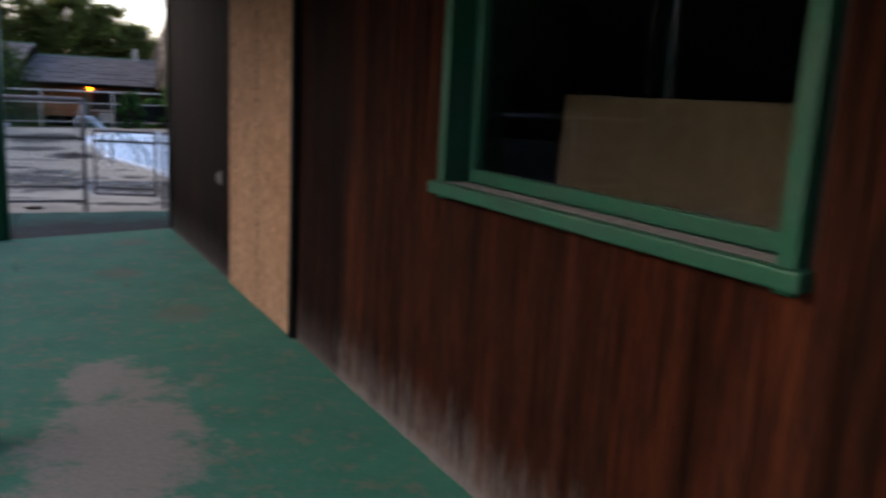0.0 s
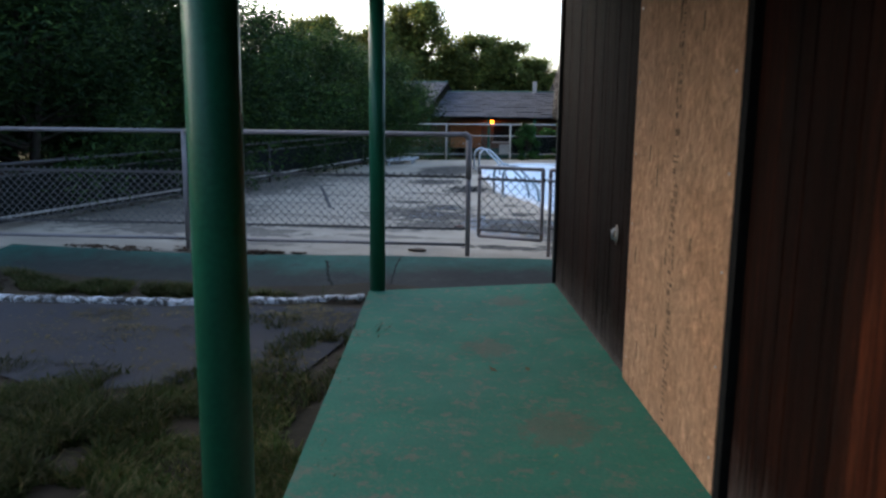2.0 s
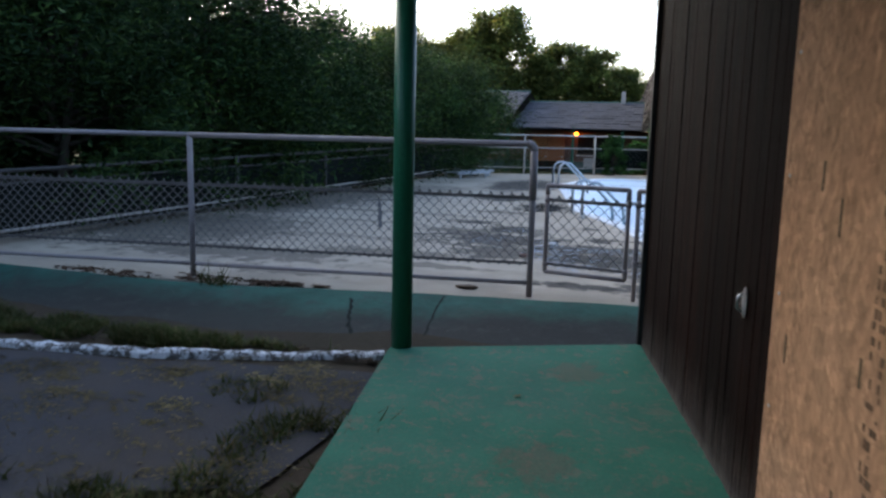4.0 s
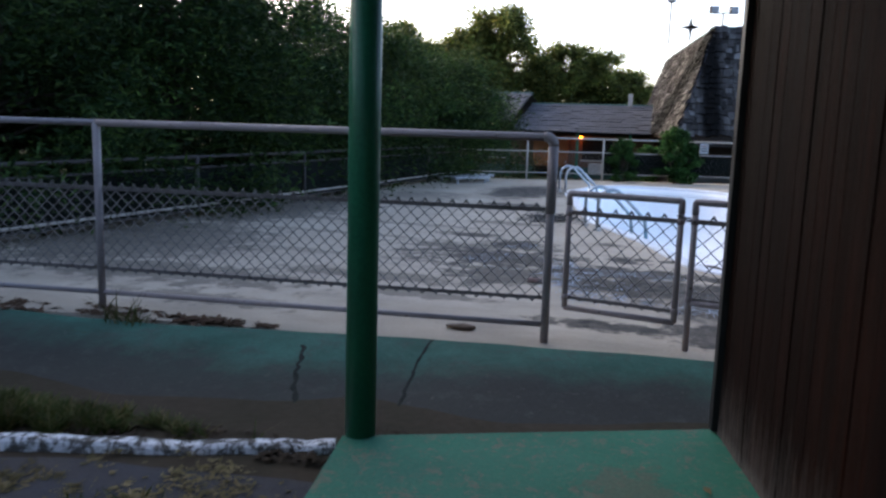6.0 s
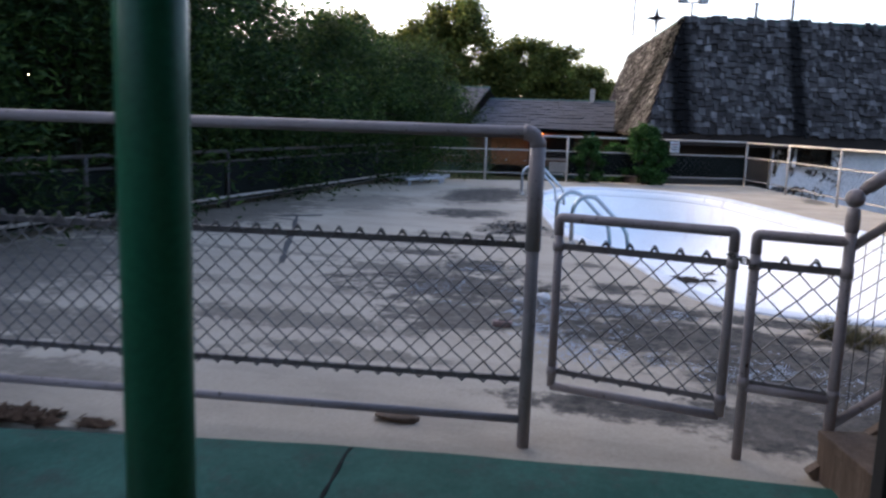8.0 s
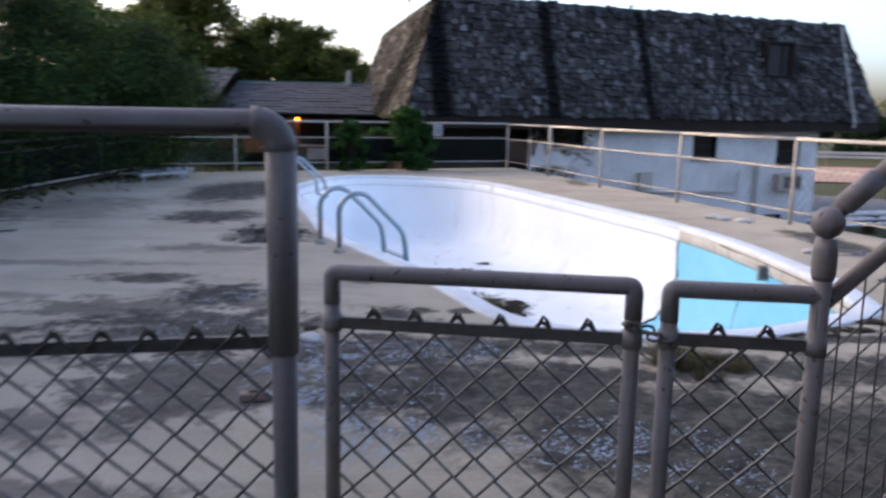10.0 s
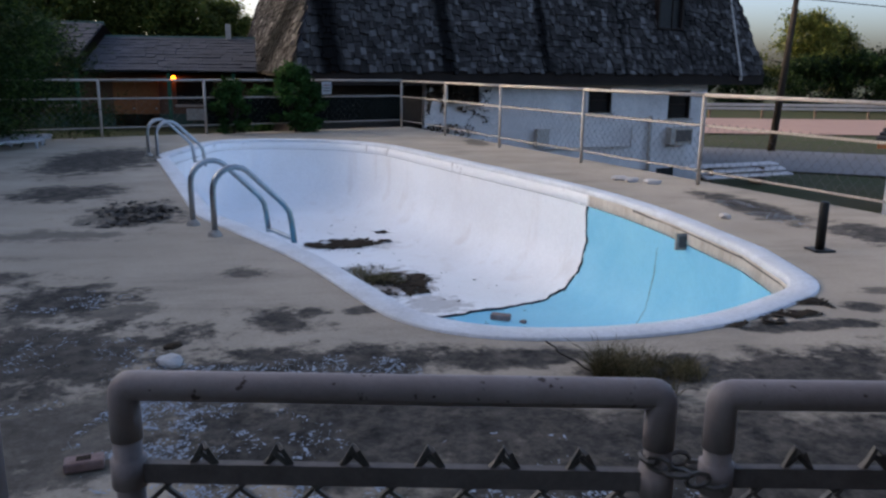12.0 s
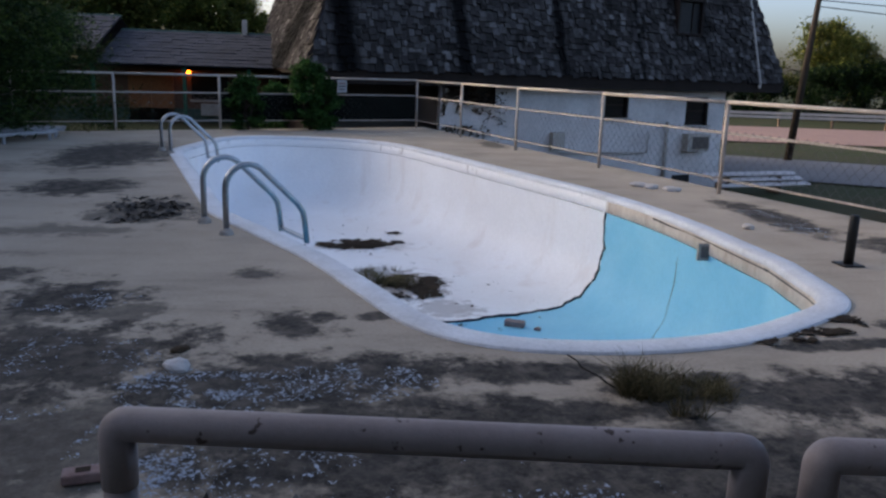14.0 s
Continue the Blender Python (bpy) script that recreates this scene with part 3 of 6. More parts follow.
def loft(bm, rings, close_last=False):
    vs = [[bm.verts.new(p) for p in ring] for ring in rings]
    n = len(vs[0])
    for a, b in zip(vs, vs[1:]):
        for k in range(n):
            bm.faces.new((a[k], a[(k + 1) % n], b[(k + 1) % n], b[k]))
    if close_last:
        bm.faces.new(vs[-1])
    return vs


def step01(a, b, x):
    t = min(1.0, max(0.0, (x - a) / (b - a)))
    return t * t * (3 - 2 * t)


def from_quads(name, quads, material):
    """One mesh of loose quads, each a list of four points."""
    vs = [v for q in quads for v in q]
    me = bpy.data.meshes.new(name)
    me.from_pydata(vs, [], [tuple(range(4 * i, 4 * i + 4)) for i in range(len(quads))])
    me.materials.append(material)
    return me


# ---------------------------------------------------------------- ground
POOL_CORNERS = [(-1.5, 13.55, 6.33), (-0.86, 11.76, 1.02), (0.51, 11.57, 2.1), (1.79, 12.36, 0.8), (1.99, 13.43, 0.76), (2.01, 15.99, 9.01), (-0.41, 23.23, 2.63), (-3.23, 23.43, 1.17), (-3.75, 20.53, 2.36), (-2.45, 15.39, 1.89)]
COPING = 0.18


def pool_ring(d):
    """The pool's outline moved inwards by d, its corners rounded tighter or wider to suit."""
    out, n = [], len(POOL_CORNERS)
    for i, (x, y, r) in enumerate(POOL_CORNERS):
        p, a, b = Vector((x, y)), Vector(POOL_CORNERS[i - 1][:2]), Vector(POOL_CORNERS[(i + 1) % n][:2])
        d0, d1 = (p - a).normalized(), (b - p).normalized()
        n0, n1 = Vector((-d0.y, d0.x)), Vector((-d1.y, d1.x))
        q = p + (n0 + n1) * (d / (1 + n0.dot(n1)))
        turn = d0.x * d1.y - d0.y * d1.x
        out.append((q.x, q.y, max(0.12, r - d) if turn > 0 else r + d))
    return rounded(out)


POOL_OUT = pool_ring(0.0)


def in_pool(x, y, grow=0.45):
    """True inside the pool's outline, grown a little."""
    c = Vector((-0.7, 17.5))
    hit = False
    pts = [p + (p - c).normalized() * grow for p in POOL_OUT]
    for a, b in zip(pts, pts[1:] + pts[:1]):
        if (a.y > y) != (b.y > y) and x < a.x + (b.x - a.x) * (y - a.y) / (b.y - a.y):
            hit = not hit
    return hit


def ground_height(x, y):
    if -4.5 < x < 3 and 11 < y < 25 and in_pool(x, y):
        return -2.4
    edge = x - (3.42 - 0.264 * (y - 16.84))
    right = step01(0.05, 0.7, edge) * step01(9.6, 11.0, y)
    far = step01(0.1, 1.6, y - (26.75 + 0.447 * (x - 0.54)))
    low = -0.5 - 1.55 * step01(-4.0, 1.5, x)
    h = -0.10 + min(right * -1.95, far * (low + 0.1))
    return h + (0.03 * noise.noise(Vector((x * 0.7, y * 0.7, 0))) if -20 < x < 20 and y < 60 else 0.0)


def build_ground():
    def axis(lo, hi, fine, far):
        a = list(np.arange(lo, hi + 0.001, fine))
        g = fine
        while a[-1] < far:
            g *= 1.35
            a.append(a[-1] + g)
        g = fine
        while a[0] > -far:
            g *= 1.35
            a.insert(0, a[0] - g)
        return a
    xs, ys = axis(-12, 12, 0.4, 900), axis(-6, 34, 0.4, 900)
    me = bpy.data.meshes.new("ground")
    verts = [(x, y, ground_height(x, y)) for y in ys for x in xs]
    w = len(xs)
    faces = [(j * w + i, j * w + i + 1, (j + 1) * w + i + 1, (j + 1) * w + i) for j in range(len(ys) - 1) for i in range(w - 1)]
    me.from_pydata(verts, [], faces)
    me.materials.append(M["dirt"])
    me.materials.append(M["lawn"])
    for p in me.polygons:
        p.use_smooth = True
        c = p.center
        w = 1.5 * noise.noise(Vector((c.x * 0.3, c.y * 0.3, 5)))
        p.material_index = 1 if c.x > 6 + w and (c.y > 25 + w or c.y < 8) or c.y > 28 + w or c.x < -9.5 + w or c.y < -8 + w else 0
    tagged(new("ground", me), "dry soil and thin turf round the pool yard", "", "", "structure")


build_ground()

# ---------------------------------------------------------------- walkway and apron
WALL0 = Vector((-0.657, 7.65, 0))                  # end of the clubhouse wall
WU = Vector((0.251, -0.968, 0)).normalized()       # along the wall, back towards the start
WN = Vector((0.968, 0.251, 0)).normalized()        # into the building


def on_wall(s, z=0.0, out=0.0):
    """A point s metres along the wall from its end, out metres proud of it."""
    return WALL0 + WU * s - WN * out + Vector((0, 0, z))


def wall_frame(s=0.0, z=0.0, out=0.0):
    m = Matrix.Translation(on_wall(s, z, out)).to_4x4()
    m.col[0][:3], m.col[1][:3], m.col[2][:3] = WU, WN, (0, 0, 1)
    return m


def slab(name, outline, top, bottom, material, label):
    bm = bmesh.new()
    loft(bm, [[(p[0], p[1], bottom) for p in outline], [(p[0], p[1], top) for p in outline]], True)
    return structure(name, bm, material, label)


OUT_EDGE = Vector((-2.15, 6.95, 0))
SLAB = [OUT_EDGE, Vector((0.93, -6.6, 0)), on_wall(14.2, 0, -0.1), on_wall(-0.04, 0, -0.1)]
slab("pavement_walkway", SLAB, 0.0, -0.35, M["floor"], "green painted concrete walkway worn to grey in the middle")


def apron_front(x):
    return 7.02 + 0.09 * math.sin(x * 1.7) - 0.22 * step01(-4.3, -3.2, x) + 0.18 * step01(-2.9, -2.2, x) + 0.6 * step01(-2.2, -0.6, x)


def apron_back(x):
    return 8.02 + 0.62 * step01(-5.0, -1.2, x) + 0.12 * step01(-1.9, -0.2, x)


def apron_height(x, y):
    t = (y - apron_front(x)) / (apron_back(x) - apron_front(x))
    return -0.105 + 0.115 * step01(0.05, 0.95, t) - 0.03 * math.sin(math.pi * t) + 0.012 * noise.noise(Vector((x * 2, y * 2, 4)))


def ribbon(bm, pts, widths, thick=0.006):
    """A thin flat ribbon along points, lying on what it crosses."""
    pts = [Vector(p) for p in pts]
    rings = []
    for i, p in enumerate(pts):
        d = (pts[min(i + 1, len(pts) - 1)] - pts[max(i - 1, 0)]).normalized()
        s = Vector((-d.y, d.x, 0)).normalized() * widths[i] / 2
        up = Vector((0, 0, thick))
        rings.append([bm.verts.new(q) for q in (p - s, p + s, p + s * 0.8 + up, p - s * 0.8 + up)])
    for a, b in zip(rings, rings[1:]):
        for i in range(4):
            j = (i + 1) % 4
            bm.faces.new((a[i], a[j], b[j], b[i]))
    bm.faces.new(rings[0][::-1])
    bm.faces.new(rings[-1])
    return bm


def wander(a, b, n, seed, wide, sway=0.03):
    """Points and widths of a jagged line from a to b."""
    rnd = random.Random(seed)
    a, b = Vector(a), Vector(b)
    s = Vector((a.y - b.y, b.x - a.x, 0)).normalized()
    pts = [a.lerp(b, i / n) + s * rnd.uniform(-sway, sway) for i in range(n + 1)]
    return pts, [wide * rnd.uniform(0.45, 1.3) for _ in pts]


def build_apron():
    bm = bmesh.new()
    n, k = 56, 12
    rows = []
    for i in range(n + 1):
        x = -6.6 + 6.4 * i / n
        front, back = apron_front(x), apron_back(x)
        col = []
        for j in range(k + 1):
            t = j / k
            y = front + (back - front) * t
            col.append(bm.verts.new((x, y, apron_height(x, y))))
        rows.append(col)
    for a, b in zip(rows, rows[1:]):
        for j in range(k):
            bm.faces.new((a[j], b[j], b[j + 1], a[j + 1]))
    structure("pavement_apron", bm, M["apron"], "green painted concrete apron, stained dark and cracked", True)


build_apron()

# ---------------------------------------------------------------- pool deck with the pool's opening
DECK = [(-8.3, 7.75), (-4.65, 8.14), (-1.67, 8.58), (-0.45, 8.72), (5.5, 9.3), (5.3, 10.2), (3.42, 16.84), (1.5, 24.1), (0.8, 26.7), (-6.6, 23.4), (-7.3, 23.3)]


def build_deck():
    bm = bmesh.new()
    outer = [bm.verts.new((x, y, 0.0)) for x, y in DECK]
    inner = [bm.verts.new((p.x, p.y, 0.0)) for p in pool_ring(0.02)]
    edges = [bm.edges.new((l[i], l[(i + 1) % len(l)])) for l in (outer, inner) for i in range(len(l))]
    bmesh.ops.triangle_fill(bm, use_beauty=True, edges=edges)
    for f in bm.faces:
        if f.normal.z < 0:
            f.normal_flip()
    low = [bm.verts.new((x, y, -2.3)) for x, y in DECK]
    for i in range(len(DECK)):
        j = (i + 1) % len(DECK)
        bm.faces.new((outer[i], low[i], low[j], outer[j]))
    structure("pavement_pool_deck", bm, M["deck"], "weathered tan concrete pool deck with black mildew stains and painted hedge shade")


build_deck()


def build_pool():
    pool = thing("swimming_pool", "empty swimming pool with white and sky blue peeling paint", "pool", (0, 0, 0))
    bm = bmesh.new()
    prof = [(0.0, -0.16), (0.0, -0.55), (0.03, -0.75), (0.12, -0.94), (0.28, -1.08), (0.5, -1.17), (0.8, -1.2)]
    loft(bm, [[(p.x, p.y, z) for p in pool_ring(COPING + d)] for d, z in prof], True)
    for f in bm.faces:
        f.normal_flip()
    part("shell", bm, M["pool"], pool, "chalky white shell, sky blue towards one end", True)
    bm = bmesh.new()
    loft(bm, [[(p.x, p.y, z) for p in pool_ring(COPING + d)] for d, z in ((0.0, -0.03), (0.008, -0.036), (0.008, -0.145), (0.0, -0.155))])
    for f in bm.faces:
        f.normal_flip()
    part("waterline_band", bm, M["band"], pool, "grimy pale band below the coping", True)
    bm = bmesh.new()
    ring = [(0.0, -0.05), (0.0, 0.012), (0.010, 0.018), (0.165, 0.018), (0.182, 0.008), (0.186, -0.022), (0.178, -0.036)]
    loft(bm, [[(p.x, p.y, z) for p in pool_ring(d)] for d, z in ring])
    part("coping", bm, M["coping"], pool, "white painted rounded coping", True)
    # the black split between white and blue
    def meets(d):
        """Where the split's line cuts the shell set in by d."""
        ring = pool_ring(COPING + d)
        for p, q in zip(ring, ring[1:] + ring[:1]):
            a, b = p.y - SPLIT[1] * p.x - SPLIT[0], q.y - SPLIT[1] * q.x - SPLIT[0]
            if a * b <= 0 and p.x > 0.3:
                return p.x + (q.x - p.x) * a / (a - b)
        return 0.9

    pts = []
    for k in range(40):
        if k < 24:
            q = k / 24 * 6
            (d0, z0), (d1, z1) = (prof[int(q)], prof[int(q) + 1])
            x, z = meets(d0 + (d1 - d0) * (q % 1) - 0.004), z0 + (z1 - z0) * (q % 1)
        else:
            x, z = meets(0.8) - (k - 24) * 0.09, -1.196
        pts.append((x, SPLIT[0] + SPLIT[1] * x + 0.02 * math.sin(1.1 * k) + 0.015 * math.sin(2.7 * k), z))
    part("split", tube(bmesh.new(), pts, [0.011 + 0.012 * random.random() for _ in pts], 6), M["black"], pool, "ragged black split in the shell", True)
    # hairline crack down the blue end and the dark joint under the coping there
    part("shell_crack", tube(bmesh.new(), [(1.70, 14.72, -0.25), (1.68, 14.70, -0.5), (1.60, 14.66, -0.82), (1.36, 14.5, -1.06), (1.10, 14.3, -1.17), (0.8, 14.0, -1.197)], [0.0015, 0.004, 0.0015, 0.005, 0.0015, 0.001], 5), M["bar"], pool, "thin grey crack down the blue wall")
    joint = [p for p in pool_ring(COPING + 0.008) if p.x > 1.0 and 12.2 < p.y < 15.6]
    joint.sort(key=lambda p: math.atan2(p.y - 14.0, p.x - 0.5))
    rj = random.Random(12)
    part("coping_joint", tube(bmesh.new(), [(p.x, p.y, -0.045 - 0.012 * rj.random()) for p in joint], [0.003 + 0.007 * rj.random() for _ in joint], 5), M["black"], pool, "black open joint under the coping")
    # skimmer mouths in the far side
    for x, y, a in ((0.36, 20.75, 250), (1.805, 14.4, 268)):
        m = pose(x, y, -0.13, 0, 0, a - 180)
        sk = part("skimmer", bx((0, 0, 0), (0.03, 0.17, 0.15), m, 0.005), M["skimmer"], pool, "rusty skimmer mouth")
        # solid grey plate paints the shade inside the mouth
        part("opening", bx((-0.012, 0, 0), (0.014, 0.12, 0.10), m), M["bar"], sk)
    return pool


build_pool()


def pool_ladder(x, y, turn):
    """Two bent grab rails on the deck, down over the edge, cut short under one tread."""
    lad = thing("pool_ladder", "bent tubular steel pool ladder bolted to the deck", "ladder", (x, y, 0.0), turn, "pool ladders")
    for side in (-0.27, 0.27):
        pts = [(0, side, 0.0), (0, side, 0.36)]
        pts += arc((0.18, side, 0.36), 0.18, math.pi, math.radians(52), (1, 0, 0), (0, 0, 1), 8)[1:]
        pts += [(0.60, side, 0.20), (0.645, side, 0.13), (0.66, side, 0.05), (0.68, side, -0.13)]
        rail = part("rail", tb(pts, 0.024, 10), M["steel"], lad, "", True)
        part("foot", tube(bmesh.new(), [(0, side, 0.0), (0, side, 0.03), (0, side, 0.05)], [0.06, 0.05, 0.03], 12), M["skimmer"], rail, "rusty base collar")
    part("tread", bx((0.675, 0, -0.10), (0.05, 0.52, 0.022), None, 0.006), M["steel"], lad)
    return lad


pool_ladder(-2.28, 14.70, 26)
pool_ladder(-3.72, 20.3, 24)

# ---------------------------------------------------------------- chain-link fences and gates
def chain_link(a, b, z0, z1, pitch=0.085, wire=0.0028, sag=0.0, seg=4):
    """Woven wire between two points: zigzag wires with knuckled ends."""
    a, b = Vector((a[0], a[1], 0)), Vector((b[0], b[1], 0))
    length = (b - a).length
    d = (b - a) / length
    nrm = Vector((-d.y, d.x, 0))
    cols = max(2, int(length / pitch))
    pw = length / cols
    h = pw / 2
    rows = max(2, round((z1 - z0 + 0.05) / h))
    ph = (z1 - z0 + 0.05) / rows
    bm = bmesh.new()
    for c in range(2 * cols):
        pts = []
        for r in range(rows + 1):
            odd = (r + c) % 2
            p = a + d * ((c + odd) * h + 0.03 * pw * random.uniform(-1, 1)) + nrm * (0.004 if odd else -0.004)
            p.z = z0 - 0.02 + r * ph
            pts.append(p)
        tube(bm, pts, wire, seg, False)
        if c % 2:
            continue
        # twisted knuckle
        k = a + d * ((c + (rows + c) % 2) * h)
        tube(bm, [k - d * 0.016 + Vector((0, 0, z1 + 0.012)), k + nrm * 0.005 + Vector((0, 0, z1 + 0.040)), k + d * 0.006 - nrm * 0.004 + Vector((0, 0, z1 + 0.036)), k + d * 0.018 + Vector((0, 0, z1 + 0.012))], wire * 0.85, seg, False)
    return bm


def fence_bay(a, b, top, mid, low, pipe, near=True, post_a=True, post_b=False, elbow_b=False, pitch=0.085, mat="pipe", label="", za=0.0, r=0.022, screen=False):
    """One bay of pipe fence with woven wire below the middle bar."""
    bay = thing("chain_link_fence", label or "grey pipe fence bay with rusty woven wire on the deck edge", "fence", (a[0], a[1], za), 0, "fence bays")
    d = Vector((b[0] - a[0], b[1] - a[1], 0))
    o = Vector((0, 0, 0))
    seg = 12 if near else 8
    up = Vector((0, 0, 1))
    if post_a:
        part("post", tb([o, up * top], r * 1.15, seg), M[mat], bay, "", True)
    if post_b:
        part("post", tb([d, d + up * (top - (0.05 if elbow_b else 0))], r * 1.15, seg), M[mat], bay, "", True)
        if elbow_b:
            part("sleeve", tb([d + up * (mid - 0.02), d + up * (top - 0.05)], r * 1.38, seg), M[mat], bay, "thicker sleeve on the post", True)
    e = d.normalized()
    if elbow_b:
        pts = [o + up * top, d - e * 0.05 + up * top] + arc(d - e * 0.05 + up * (top - 0.05), 0.05, math.pi / 2, 0, e, up, 5)
        part("top_rail", tb(pts, r * 1.1, seg), M[mat], bay, "", True)
        part("elbow", tb(arc(d - e * 0.05 + up * (top - 0.05), 0.05, math.radians(96), math.radians(-6), e, up, 6), r * 1.42, seg), M[mat], bay, "", True)
    else:
        part("top_rail", tb([o + up * top, d + up * top], r, seg), M[mat], bay, "", True)
    ang = math.atan2(d.y, d.x)
    m = Matrix.Rotation(ang, 4, "Z")
    for nm, z, h in (("middle_bar", mid, 0.026), ("lower_bar", low, 0.022)):
        if z:
            part(nm, bx((d.length / 2, 0.012, z), (d.length, 0.014, h), m), M["bar" if near else mat], bay)
    if pipe:
        part("bottom_pipe", tb([o + up * pipe, d + up * pipe], r * 0.8, seg), M["palepipe" if mat == "darkbar" else mat], bay, "", True)
    if pitch:
        part("chain_link", chain_link((0, 0), d, low, mid, pitch, 0.0048 if near else 0.0022, 0.0, 4 if near else 3), M["wire"], bay, "woven diamond wire")
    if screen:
        part("windscreen", bx((d.length / 2, 0.03, (low + mid) / 2), (d.length - 0.06, 0.006, mid - low), m), M["screen"], bay, "windscreen cloth, near-black with shade in the colour")
    return bay


FP = [(-10.2, 7.4), (-7.45, 7.88), (-4.65, 8.33), (-1.668, 8.772)]
for k in range(3):
    fence_bay(FP[k], FP[k + 1], 1.26, 0.825, 0.28, 0.115, True, True, k == 2, k == 2)


def gate_leaf(a, b, top, bottom, bar, lowbar, name, label, legs):
    """A pipe frame with woven wire; legs: lengths by which its uprights reach below the frame."""
    g = thing(name, label, "gate", (a[0], a[1], 0))
    d = Vector((b[0] - a[0], b[1] - a[1], 0))
    e, up, r = d.normalized(), Vector((0, 0, 1)), 0.0188
    part("frame", tb([up * (bottom - legs[0])] + [up * (top - 0.02)], r, 12), M["pipe"], g, "", True)
    part("frame", tb([d + up * (bottom - legs[1]), d + up * (top - 0.02)], r, 12), M["pipe"], g, "", True)
    k = 0.012
    bend = [up * (top - 0.075)] + arc(e * k + up * (top - k), k, math.pi, math.pi / 2, e, up, 4) + arc(d - e * k + up * (top - k), k, math.pi / 2, 0, e, up, 4) + [d + up * (top - 0.075)]
    part("top_rail", tb(bend, r * 1.08, 14), M["pipe"], g, "grey pipe with rust spots", True)
    part("bottom_rail", tb([up * bottom, d + up * bottom], r, 12), M["pipe"], g, "", True)
    m = Matrix.Rotation(math.atan2(d.y, d.x), 4, "Z")
    part("bar", bx((d.length / 2, 0.0, bar), (d.length, 0.014, 0.028), m), M["bar"], g)
    part("bar", bx((d.length / 2, 0.0, lowbar), (d.length, 0.014, 0.022), m), M["bar"], g)
    part("chain_link", chain_link((0, 0), d, lowbar, bar, 0.088, 0.0050), M["wire"], g, "woven diamond wire")
    for s in (0.0, 1.0):
        for z in (bar, lowbar):
            part("clamp", tb([d * s + up * (z - 0.02), d * s + up * (z + 0.02)], r * 1.25, 12), M["pipe"], g, "", True)
    return g


gate = gate_leaf((-1.608, 9.087), (-0.917, 8.965), 0.907, 0.165, 0.785, 0.235, "pool_gate", "grey pipe gate with woven wire, chained shut", (0.0, 0.0))
gate_leaf((-0.838, 8.955), (-0.525, 8.904), 0.905, 0.30, 0.79, 0.32, "gate_side_panel", "narrow grey pipe panel beside the gate", (0.31, 0.31))


def link_chain(at, n, step):
    ch = thing("gate_chain", "rusty steel chain looped round the gate posts", "chain", at)
    for k in range(n):
        a = 2 * math.pi * k / n
        c = Vector((0.055 * math.cos(a), 0.03 * math.sin(a), -0.02 * math.cos(a)))
        u = Vector((-math.sin(a), math.cos(a) * 0.6, 0)).normalized()
        v = Vector((0, 0, 1)) if k % 2 else u.cross(Vector((0, 0, 1)))
        ring = [c + 0.017 * math.cos(t) * u + 0.010 * math.sin(t) * v for t in (2 * math.pi * q / 8 for q in range(9))]
        part("chain_ring", tube(bmesh.new(), ring, 0.0035, 5, False), M["wire"], ch)


link_chain((-0.876, 8.96, 0.80), 12, 0.02)


